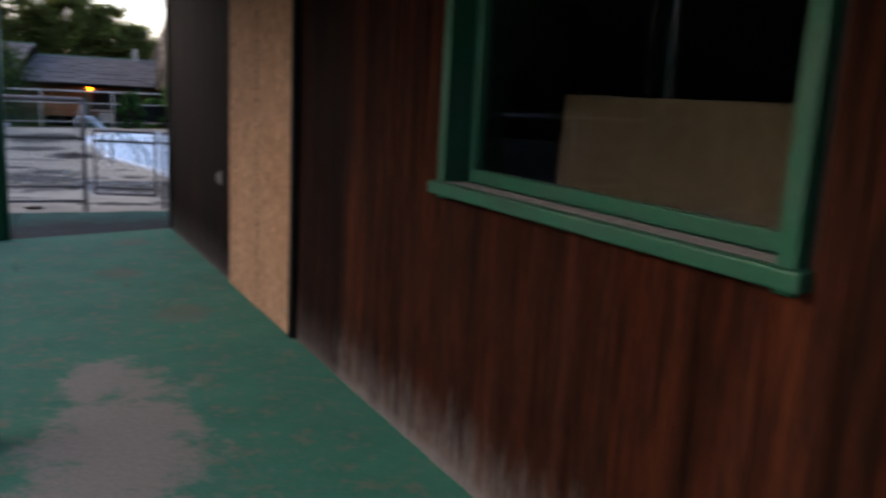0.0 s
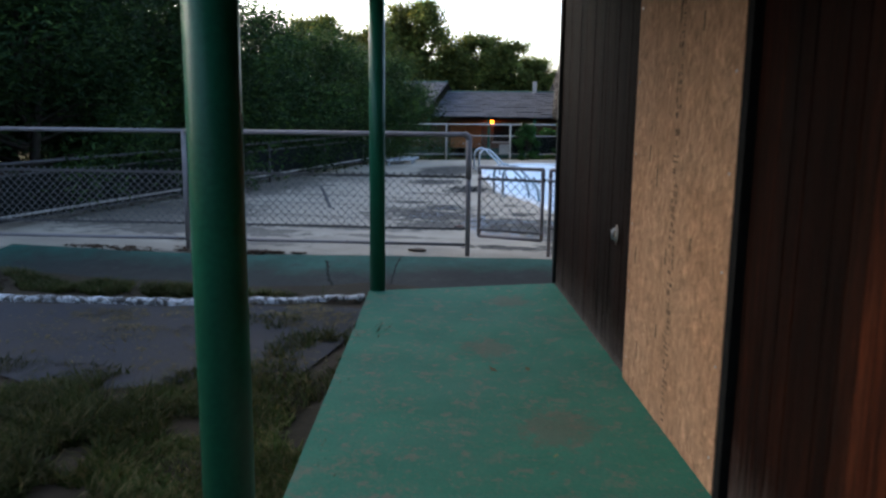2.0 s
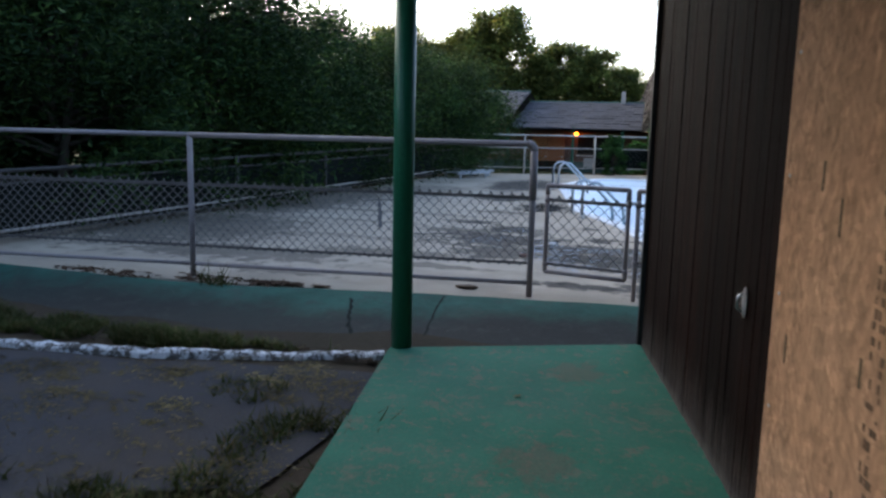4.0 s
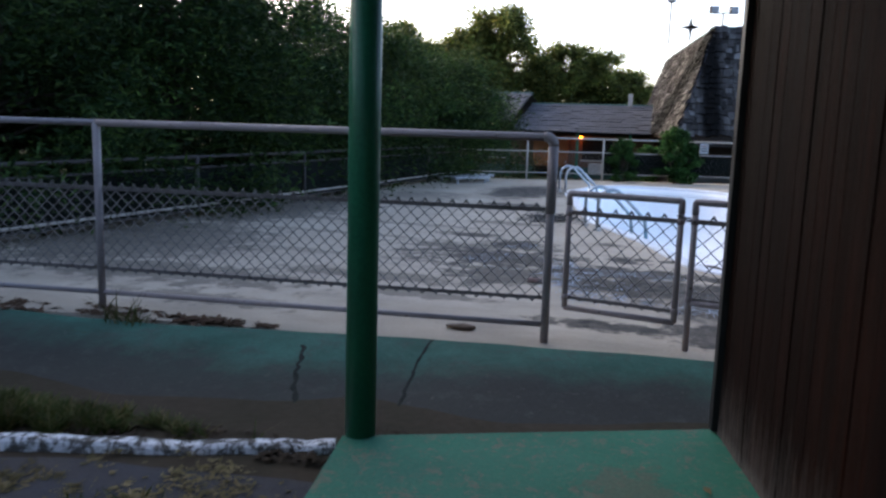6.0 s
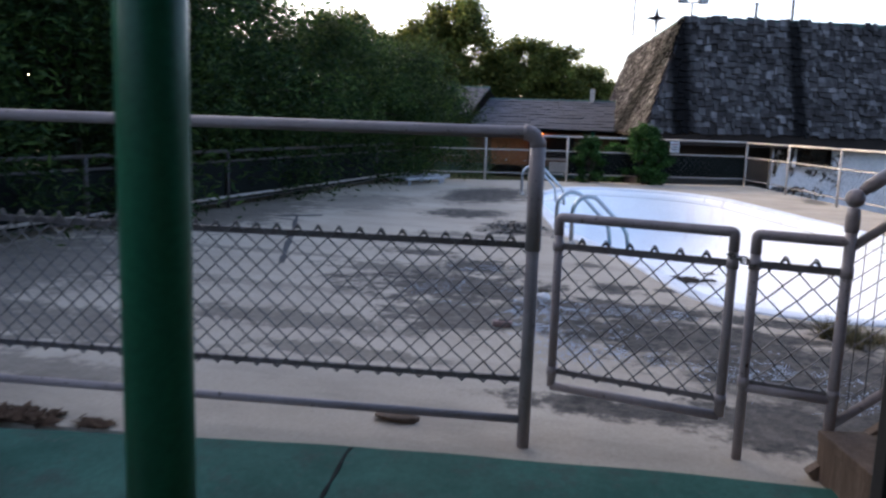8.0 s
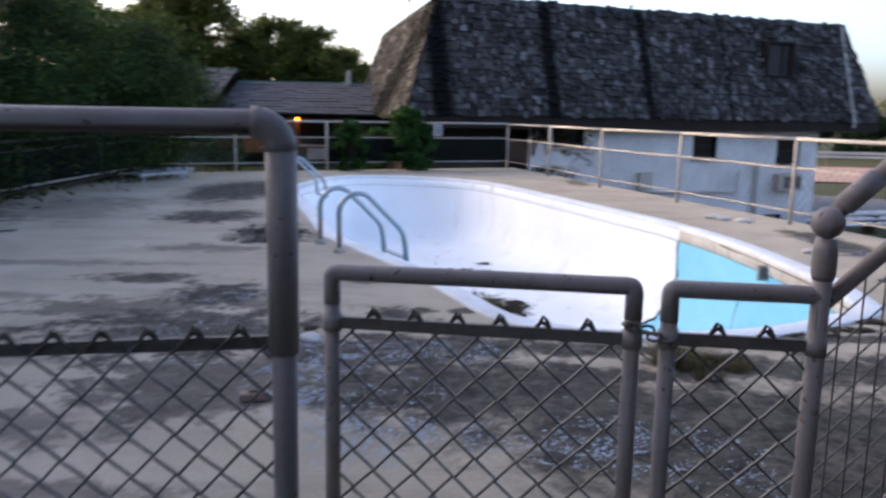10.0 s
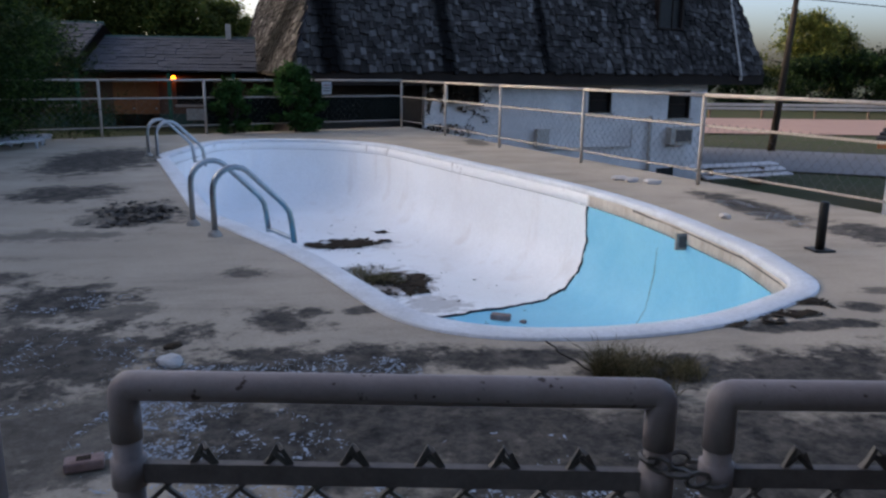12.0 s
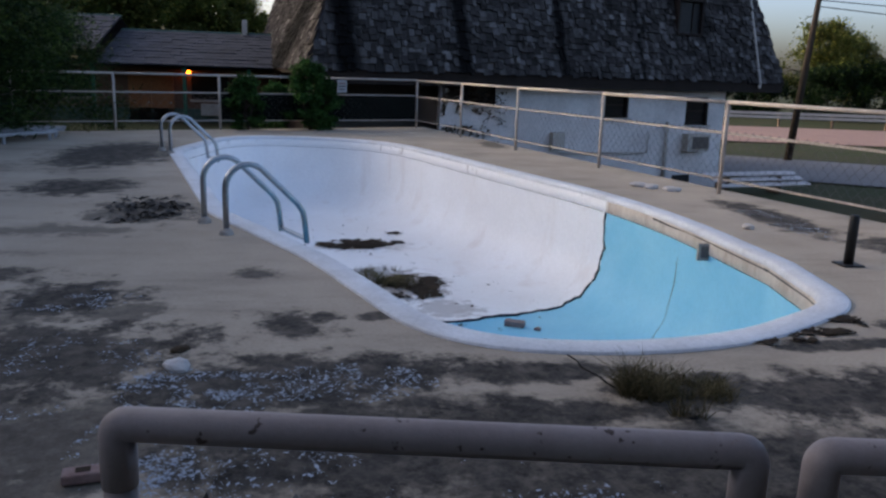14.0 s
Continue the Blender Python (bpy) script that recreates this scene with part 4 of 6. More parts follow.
def stair_rail():
    """Newel post with a ball joint, sloping handrail, woven wire and wooden steps behind the clubhouse corner."""
    st = thing("stair_railing", "grey pipe stair railing with a ball joint and wire mesh", "railing", (-0.525, 8.904, 0))
    up = Vector((0, 0, 1))
    d = STAIR_DIR
    part("newel_post", tb([up * -0.05, up * 1.0], 0.0205, 14), M["pipe"], st, "", True)
    part("collar", tb([up * 0.94, up * 0.955, up * 1.0, up * 1.03], [0.022, 0.026, 0.026, 0.022], 14), M["pipe"], st, "", True)
    bm = bmesh.new()
    bmesh.ops.create_uvsphere(bm, u_segments=16, v_segments=10, radius=0.035, matrix=Matrix.Translation((0, 0, 1.065)))
    part("ball_joint", bm, M["pipe"], st, "", True)
    part("handrail", tb([up * 1.075 + d * 0.03, up * 1.075 + d * 1.7], 0.020, 12), M["pipe"], st, "", True)
    part("sleeve", tb([up * 1.075 + d * 0.05, up * 1.075 + d * 0.14], 0.025, 12), M["pipe"], st, "", True)
    for z in (0.88, 0.20):
        part("lower_rail", tb([up * z, up * z + d * 1.7], 0.018, 10), M["pipe"], st, "", True)
    flat = Vector((d.x, d.y, 0)) * 1.7
    end = up * d.z * 1.7
    part("end_post", tb([flat + end - up * 0.1, flat + end + up * 1.1], 0.024, 12), M["pipe"], st, "", True)
    bm = bmesh.new()
    for k in range(25):
        s = k / 24
        tube(bm, [up * 0.2 + d * 1.7 * s, up * 0.88 + d * 1.7 * s], 0.0022, 4, False)
    for k in range(11):
        z = 0.2 + 0.068 * k
        tube(bm, [up * z, up * z + d * 1.7], 0.0022, 4, False)
    part("wire_mesh", bm, M["wire"], st, "square woven wire")
    steps = thing("wooden_steps", "weathered timber steps rising behind the building corner", "stairs", (-0.525, 8.904, 0))
    m = Matrix.Rotation(math.atan2(d.y, d.x), 4, "Z")
    flat_run = Vector((d.x, d.y, 0)).length * 1.7
    for k in range(6):
        part("tread", bx((0.10 + 0.27 * k, -0.42, 0.17 + 0.2 * k), (0.3, 0.8, 0.04), m, 0.004), M["wood"], steps)
        part("riser", bx((-0.03 + 0.27 * k, -0.42, 0.07 + 0.2 * k), (0.025, 0.8, 0.2), m), M["wood"], steps)
    for y in (-0.03, -0.81):
        bm = bx((0.75, y, 0.5), (1.9, 0.04, 0.24), m @ pose(0, 0, 0, 0, 0, 0))
        bmesh.ops.rotate(bm, verts=bm.verts, cent=m @ Vector((0.75, y, 0.5)), matrix=Matrix.Rotation(-math.atan(0.2 / 0.27), 4, m @ Vector((0, 1, 0)) - m @ Vector((0, 0, 0))))
        part("stringer", bm, M["wood"], steps)


STAIR_DIR = Vector((0.80, 0.22, 0.60))
stair_rail()

# far fences round the deck
FAR = [(-7.2, 12.9), (-7.1, 15.6), (-7.0, 18.4), (-6.92, 21.0), (-6.85, 23.2)]
for k in range(4):
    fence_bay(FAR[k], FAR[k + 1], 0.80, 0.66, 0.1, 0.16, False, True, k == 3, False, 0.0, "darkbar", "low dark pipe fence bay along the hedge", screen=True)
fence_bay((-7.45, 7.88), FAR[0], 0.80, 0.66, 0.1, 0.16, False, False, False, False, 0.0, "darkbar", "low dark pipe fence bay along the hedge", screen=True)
BACK = [(-6.85, 23.2), (-5.31, 23.89), (-3.51, 24.66), (-1.5, 25.45), (0.60, 26.3)]
for k in range(4):
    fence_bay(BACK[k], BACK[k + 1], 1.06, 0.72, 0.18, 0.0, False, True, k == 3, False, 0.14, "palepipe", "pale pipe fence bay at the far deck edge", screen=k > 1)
SIDE = [(0.60, 26.3), (1.25, 24.05), (1.80, 21.55), (2.48, 19.2), (3.13, 16.84), (3.85, 14.1), (4.6, 11.3)]
for k in range(6):
    fence_bay(SIDE[k], SIDE[k + 1], 1.05, 0.70, 0.17, 0.0, False, k > 0, k == 5, False, 0.12, "palepipe", "pale pipe fence bay along the side deck edge")

# ---------------------------------------------------------------- clubhouse with the walkway
WIN_S0, WIN_S1, WIN_Z0, WIN_Z1 = 5.80, 7.38, 1.19, 2.14      # window opening along the wall
DOOR_S0, DOOR_S1 = 2.51, 3.93                                # boarded doorway
WALL_LEN, WALL_TOP = 13.0, 2.74


def build_clubhouse():
    m = wall_frame()
    bm = bmesh.new()
    t = 0.14
    # backing wall in pieces round the two openings; local x along the wall, y inwards
    for s0, s1, z0, z1 in ((0.0, DOOR_S0, -0.1, WALL_TOP), (DOOR_S0, DOOR_S1, 2.1, WALL_TOP), (DOOR_S1, WIN_S0, -0.1, WALL_TOP), (WIN_S0, WIN_S1, -0.1, WIN_Z0),
                           (WIN_S0, WIN_S1, WIN_Z1, WALL_TOP), (WIN_S1, WALL_LEN, -0.1, WALL_TOP)):
        box(bm, ((s0 + s1) / 2, 0.02 + t / 2, (z0 + z1) / 2), (s1 - s0, t, z1 - z0), m)
    wall = structure("wall_front", bm, M["darkwood"], "dark red-brown stained vertical board wall")
    bm = bx((0.09, 0.16 + 2.5, WALL_TOP / 2 - 0.05), (0.14, 5.0, WALL_TOP + 0.1), m)
    structure("wall_end", bm, M["darkwood"], "dark board end wall of the clubhouse")
    bm = bx((WALL_LEN - 0.07, 2.66, WALL_TOP / 2 - 0.05), (0.14, 5.0, WALL_TOP + 0.1), m)
    structure("wall_back_end", bm, M["darkwood"], "dark board far end wall")
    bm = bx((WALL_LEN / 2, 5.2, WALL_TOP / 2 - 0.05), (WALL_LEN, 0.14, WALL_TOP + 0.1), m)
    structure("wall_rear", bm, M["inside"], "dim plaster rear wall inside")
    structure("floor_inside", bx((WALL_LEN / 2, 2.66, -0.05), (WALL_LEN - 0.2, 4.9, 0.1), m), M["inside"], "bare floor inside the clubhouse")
    # unseen overhang past the columns, added to shade the upper wall
    structure("ceiling", bx((WALL_LEN / 2, 1.65, WALL_TOP + 0.06), (WALL_LEN + 0.5, 7.9, 0.1), m), M["darkwood"], "dark board soffit over rooms and walkway, overhang added for shade")
    structure("roof_clubhouse", bx((WALL_LEN / 2, 1.65, WALL_TOP + 0.17), (WALL_LEN + 0.7, 8.1, 0.1), m), M["wingroof"], "flat dark shingled clubhouse roof")
    return wall


front_wall = build_clubhouse()


def build_planks():
    """Vertical siding boards, each proud of the wall by a little."""
    step, cache = 0.098, {}
    s = 0.0
    while s < 12.8:
        spans = [(-0.02, 2.72)]
        mid = s + step / 2
        if DOOR_S0 - 0.04 < mid < DOOR_S1 + 0.1:
            spans = [(2.1, 2.72)]
        elif WIN_S0 - 0.03 < mid < WIN_S1 + 0.03:
            spans = [(-0.02, WIN_Z0 - 0.02), (WIN_Z1 + 0.02, 2.72)]
        for z0, z1 in spans:
            # boards step darker towards the porch end: red, brown-black, near-black
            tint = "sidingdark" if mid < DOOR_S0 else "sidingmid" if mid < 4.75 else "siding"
            key = (z0, z1, tint)
            if key not in cache:
                bm = bx((0, 0, (z1 - z0) / 2), (step - 0.0015, 0.02, z1 - z0))
                bmesh.ops.bevel(bm, geom=[e for e in bm.edges if abs(e.verts[0].co.z - e.verts[1].co.z) > 0.1 and e.verts[0].co.y < 0], offset=0.0022, segments=1, affect="EDGES")
                me = bpy.data.meshes.new("plank")
                bm.to_mesh(me)
                bm.free()
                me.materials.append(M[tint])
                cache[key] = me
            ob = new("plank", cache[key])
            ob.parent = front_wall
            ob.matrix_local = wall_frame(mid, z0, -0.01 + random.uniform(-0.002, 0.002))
        s += step


def window_unit():
    m = wall_frame()
    w = thing("window_1", "green painted window with dusty glass and a broad sill", "window", (0, 0, 0), 0, "", "structure")
    s0, s1, z0, z1 = WIN_S0, WIN_S1, WIN_Z0, WIN_Z1
    c = (s0 + s1) / 2
    for nm, cc, ss in (("window_frame", (s0 - 0.012, 0.05, (z0 + z1) / 2), (0.055, 0.15, z1 - z0 + 0.12)), ("window_frame", (s1 + 0.012, 0.05, (z0 + z1) / 2), (0.055, 0.15, z1 - z0 + 0.12)),
                       ("window_head", (c, 0.05, z1 + 0.04), (s1 - s0, 0.15, 0.09))):
        part(nm, bx(cc, ss, m, 0.006), M["greendark"], w)
    part("window_sill", bx((c, 0.045, z0 - 0.02), (s1 - s0 + 0.14, 0.19, 0.05), m, 0.008), M["greendark"], w, "green sill, paint worn on top")
    for k in range(3):
        part("worn_strip", bx((c, 0.0 + 0.03 * k, z0 + 0.0068), (s1 - s0 - 0.03, 0.012, 0.004), m), M["bar"], w, "bare grey strip worn through the paint")
    for cc, ss in (((s0 + 0.04, 0.11, (z0 + z1) / 2), (0.05, 0.05, z1 - z0)), ((s1 - 0.04, 0.11, (z0 + z1) / 2), (0.05, 0.05, z1 - z0)), ((c, 0.11, z0 + 0.035), (s1 - s0 - 0.11, 0.05, 0.05)), ((c, 0.11, z1 - 0.035), (s1 - s0 - 0.11, 0.05, 0.05))):
        part("sash", bx(cc, ss, m, 0.005), M["greendark"], w, "dark sash")
    pane = part("pane", bx((c, 0.115, (z0 + z1) / 2), (s1 - s0 - 0.12, 0.006, z1 - z0 - 0.1), m), M["glass"], w, "dusty pane")
    pane.visible_shadow = False
    # fibreboard leaning inside the room
    bd = thing("fibreboard_sheet", "plain brown fibreboard sheet standing inside the window", "board", on_wall(6.95, 0, -0.45))
    bd.matrix_world = wall_frame(6.88, 0.0, -0.30)
    part("sheet", bx((-0.02, 0, 0.78), (1.64, 0.018, 1.56), pose(0, 0, 0, -3, 0, 0), 0.003), M["brown"], bd)


window_unit()


def boarded_door():
    m = wall_frame()
    d = thing("strand_board_panel", "pale strand board sheet nailed over a doorway", "board", (0, 0, 0))
    c = (DOOR_S0 + DOOR_S1) / 2
    for s0, s1 in ((DOOR_S0, DOOR_S1),):
        part("sheet", bx(((s0 + s1) / 2, -0.018, 1.10), (s1 - s0, 0.018, 2.18), m, 0.002), M["osb"], d)
    # stencilled lot marks, unreadable, down the middle of the sheet
    rnd = random.Random(4)
    z = 0.06
    while z < 2.1:
        h = rnd.uniform(0.008, 0.028)
        for dx in (-0.026, 0.0, 0.026):
            if rnd.random() < 0.7:
                part("stencil_mark", bx((c + 0.06 - 0.03 * z + dx + rnd.uniform(-0.006, 0.006), -0.0282, z), (rnd.uniform(0.006, 0.02), 0.0014, h), m), M["stencil"], d, "faint stencilled mark")
        z += h + rnd.uniform(0.006, 0.02)
    for k in range(9):
        s, z = rnd.uniform(DOOR_S0 + 0.1, DOOR_S1 - 0.1), rnd.uniform(0.2, 2.0)
        part("dark_strand", bx((s, -0.0282, z), (0.014, 0.0014, rnd.uniform(0.05, 0.11)), m @ pose(0, 0, 0, 0, 0, 0)), M["brown"], d, "dark brown strand")
    for s in (DOOR_S0 + 0.05, DOOR_S1 - 0.05):
        for k in range(6):
            part("screw", tb([m @ Vector((s, -0.026, 0.15 + 0.38 * k)), m @ Vector((s, -0.0295, 0.15 + 0.38 * k))], 0.006, 8), M["steel"], d)
    # near-black upright strip along the sheet's edge, in the crack soil colour
    structure("trim", bx((DOOR_S1 + 0.034, -0.006, 1.09), (0.06, 0.04, 2.2), m, 0.004), M["soil"], "black upright strip at the strand board edge")
    structure("trim.head", bx((c, -0.012, 2.235), (DOOR_S1 - DOOR_S0 + 0.2, 0.05, 0.08), m, 0.004), M["black"], "black door head trim")
    structure("trim_corner", bx((0.012, -0.008, WALL_TOP / 2), (0.05, 0.035, WALL_TOP - 0.02), m, 0.004), M["black"], "black corner board at the wall end")
    h = thing("door_pull", "pale worn metal door pull on the board wall", "handle", on_wall(2.15, 0.785, 0.02))
    h.matrix_world = wall_frame(2.15, 0.785, 0.005)
    bm = bmesh.new()
    bmesh.ops.create_uvsphere(bm, u_segments=14, v_segments=8, radius=0.5, matrix=Matrix.Translation((0, -0.004, 0)) @ Matrix.Diagonal((0.045, 0.02, 0.12, 1)))
    part("plate", bm, M["cream"], h, "", True)
    part("grip", tb([(0, -0.01, -0.035), (0, -0.03, -0.02), (0, -0.03, 0.02), (0, -0.01, 0.035)], 0.007, 8), M["steel"], h, "", True)


boarded_door()


def column(at, group):
    c = thing("porch_column", "round green glossy steel porch column", "column", at, 0, group)
    part("shaft", tb([(0, 0, 0.0), (0, 0, 2.57)], 0.065, 28), M["green"], c, "", True)
    part("cap_plate", bx((0, 0, 2.575), (0.2, 0.2, 0.012), None, 0.002), M["green"], c)
    return c


first = column((-1.045, 2.45, 0), "porch columns")
copy_thing(first, pose(-2.09, 7.0, 0))
copy_thing(first, pose(0.02, -2.0, 0))
m0 = wall_frame()
structure("trim_beam", tb([(-2.13, 7.15, 2.65), (1.1, -5.3, 2.65)], 0.07, 4), M["greendark"], "green porch edge beam")
structure("trim_end_beam", tb([(-2.1, 7.08, 2.65), (-0.62, 7.62, 2.65)], 0.06, 4), M["darkwood"], "dark beam across the porch end")

def leaf_quad(p, size, rnd, thin=1.0):
    a = Vector((rnd.gauss(0, 1), rnd.gauss(0, 1), rnd.gauss(0, 0.6))).normalized()
    b = a.orthogonal().normalized()
    b = (Matrix.Rotation(rnd.uniform(0, 6.28), 3, a) @ b)
    l, w = size * rnd.uniform(0.7, 1.4), size * rnd.uniform(0.35, 0.6) * thin
    return [p - a * l, p + b * w, p + a * l, p - b * w]


# ---------------------------------------------------------------- mansard house beyond the pool
HL, HT = 15.58, 2.936                   # eave length, roof height
LEAN = 0.978


def house_m():
    m = Matrix.Translation(EAVE).to_4x4()
    m.col[0][:3], m.col[1][:3], m.col[2][:3] = UB, BACKB, (0, 0, 1)
    return m


def build_house():
    house = thing("mansard_house", "white block house with a steep grey shake mansard roof", "house", (0, 0, 0))
    m = house_m()
    depth, gz = 11.6, -2.15 - EAVE.z
    ins = 0.55
    # front wall with openings, local x along the eave, y back
    holes = [(4.22, 5.2, 0.44, 0.93), (8.85, 9.72, 0.12, 0.85), (11.97, 12.92, -0.10, 0.75), (0.52, 3.55, -1.6, 1.0)]
    L0, L1 = 0.5, 13.6
    xs = [L0] + [v for h in sorted(holes) for v in h[:2]] + [L1]
    for k in range(0, len(xs), 2):
        part("wall", bx(((xs[k] + xs[k + 1]) / 2, ins + 0.1, gz / 2), (xs[k + 1] - xs[k], 0.2, -gz), m), M["whitewall"], house, "white painted block wall")
    for x0, x1, z0, z1 in holes:
        z0, z1 = z0 - EAVE.z, z1 - EAVE.z
        part("wall", bx(((x0 + x1) / 2, ins + 0.1, (gz + z0) / 2), (x1 - x0, 0.2, z0 - gz), m), M["whitewall"], house)
        part("wall", bx(((x0 + x1) / 2, ins + 0.1, z1 / 2), (x1 - x0, 0.2, -z1), m), M["whitewall"], house)
    for c, s in (((L0 + 0.1, ins + 0.2 + depth / 2, gz / 2), (0.2, depth, -gz)), ((L1 - 0.1, ins + 0.2 + depth / 2, gz / 2), (0.2, depth, -gz)), (((L0 + L1) / 2, ins + 0.1 + depth, gz / 2), (L1 - L0 - 0.4, 0.2, -gz))):
        # left wall in dark wood: the shade under the eave is put into its colour
        part("wall", bx(c, s, m), M["darkwood" if c[0] < 2 else "whitewall"], house)
    # partition added behind the openings, dark so that they look unlit
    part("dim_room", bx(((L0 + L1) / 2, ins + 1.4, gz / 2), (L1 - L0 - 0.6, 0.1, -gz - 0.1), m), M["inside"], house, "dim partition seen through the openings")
    part("soffit", bx((HL / 2, 0.35 + depth / 2, -0.05), (HL - 0.1, depth + 0.6, 0.08), m), M["fascia"], house)
    part("fascia", bx((HL / 2, 0.04, -0.10), (HL, 0.06, 0.36), m), M["fascia"], house, "dark eave board")
    # mansard core
    bm = bmesh.new()
    D = depth + 1.2
    low = [(0, 0, 0.05), (HL, 0, 0.05), (HL, D, 0.05), (0, D, 0.05)]
    top = [(LEAN, LEAN, HT), (HL - LEAN, LEAN, HT), (HL - LEAN, D - LEAN, HT), (LEAN, D - LEAN, HT)]
    loft(bm, [[m @ Vector(p) for p in low], [m @ Vector(p) for p in top]], True)
    roof = part("roof", bm, M["roofdark"], house, "steep shake mansard")
    bm = bmesh.new()
    tube(bm, [m @ Vector((x, y, HT + 0.02)) for x, y, _ in top + top[:1]], 0.06, 4)
    part("roof_edge", bm, M["greenedge"], house, "dull green metal edging")
    for x0, x1, z0, z1 in holes[:3]:
        z0, z1 = z0 - EAVE.z, z1 - EAVE.z
        c, w, h = (x0 + x1) / 2, x1 - x0, z1 - z0
        win = part("window", bx((c, ins + 0.14, (z0 + z1) / 2), (w - 0.1, 0.01, h - 0.1), m), M["darkglass"], house, "dark dusty window")
        for cc, ss in (((x0 + 0.03, ins + 0.1, (z0 + z1) / 2), (0.06, 0.1, h)), ((x1 - 0.03, ins + 0.1, (z0 + z1) / 2), (0.06, 0.1, h)), ((c, ins + 0.1, z1 - 0.03), (w - 0.12, 0.1, 0.06)), ((c, ins + 0.1, (z0 + z1) / 2), (w - 0.12, 0.05, 0.04))):
            part("frame", bx(cc, ss, m), M["fascia"], win)
        part("sill", bx((c, ins - 0.03, z0 - 0.02), (w + 0.1, 0.16, 0.06), m), M["palepipe"], win)
    # roof window standing out of the slope
    dz0, dz1 = 1.36, 2.24
    y0, y1 = dz0 / HT * LEAN, dz1 / HT * LEAN
    # solid black box: the shade inside the opening is put into its colour
    dw = part("roof_window", bx((11.68, y0 + 0.25, (dz0 + dz1) / 2), (0.84, 0.5, dz1 - dz0), m), M["black"], house, "roof window, the dark of its opening as a solid black box")
    for x in (11.22, 12.14):
        part("frame", bx((x, y0 + 0.2, (dz0 + dz1) / 2), (0.07, 0.6, dz1 - dz0 + 0.08), m), M["fascia"], dw)
    part("frame", bx((11.68, y0 + 0.2, dz1 + 0.04), (1.0, 0.64, 0.06), m), M["fascia"], dw)
    part("frame", bx((11.68, y0 + 0.1, dz0 - 0.03), (1.0, 0.5, 0.06), m), M["fascia"], dw)
    part("frame", bx((11.8, y0 - 0.01, (dz0 + dz1) / 2), (0.04, 0.03, dz1 - dz0), m), M["fascia"], dw)
    # downpipe at the right hip
    part("downpipe", tb([m @ Vector((14.41, LEAN - 0.08, HT - 0.03)), m @ Vector((14.46, -0.07, 0.0)), m @ Vector((14.46, -0.06, -0.15))], 0.045, 8), M["rail"], house, "pale downpipe over the shakes")
    # dry vine grown over the wall beside the open porch
    rnd = random.Random(61)
    quads = []
    for k in range(2600):
        x, z = 3.6 + abs(rnd.gauss(0, 0.75)), -0.15 - abs(rnd.gauss(0, 0.9))
        if noise.noise(Vector((x * 2.2, z * 2.2, 3))) > -0.1 and z > -2.4:
            quads.append(leaf_quad(m @ Vector((x, ins - 0.03 - 0.05 * rnd.random(), z)), 0.05, rnd))
    vine = new("vine", from_quads("vine", quads, M["dead"]))
    vine.parent = house
    tagged(vine, "dry brown vine on the white wall")
    # wall fittings
    ac = part("air_conditioner", bx((12.4, ins - 0.1, -1.82), (0.92, 0.4, 0.52), m, 0.02), M["cream"], house, "boxy window air conditioner")
    part("grille", bx((12.46, ins - 0.31, -1.82), (0.66, 0.02, 0.36), m), M["acgrille"], ac)
    part("meter_box", bx((7.2, ins - 0.1, -1.72), (0.42, 0.2, 0.5), m, 0.02), M["cream"], house, "rusty cream meter box")
    part("conduit", tb([m @ Vector(p) for p in ((11.2, ins - 0.12, -1.2), (11.2, ins - 0.12, -3.2))], 0.06, 8), M["cream"], house, "", True)
    part("conduit", tb([m @ Vector(p) for p in ((10.48, ins - 0.1, -1.52), (10.48, ins - 0.1, -2.1), (7.3, ins - 0.1, -2.05))], 0.03, 8), M["cream"], house, "", True)
    for x in (10.9, 12.0):
        part("crawl_vent", bx((x, ins - 0.01, -1.75 - EAVE.z), (0.7, 0.06, 0.3), m), M["black"], house)
    return house, roof, m


house, house_roof, HM = build_house()


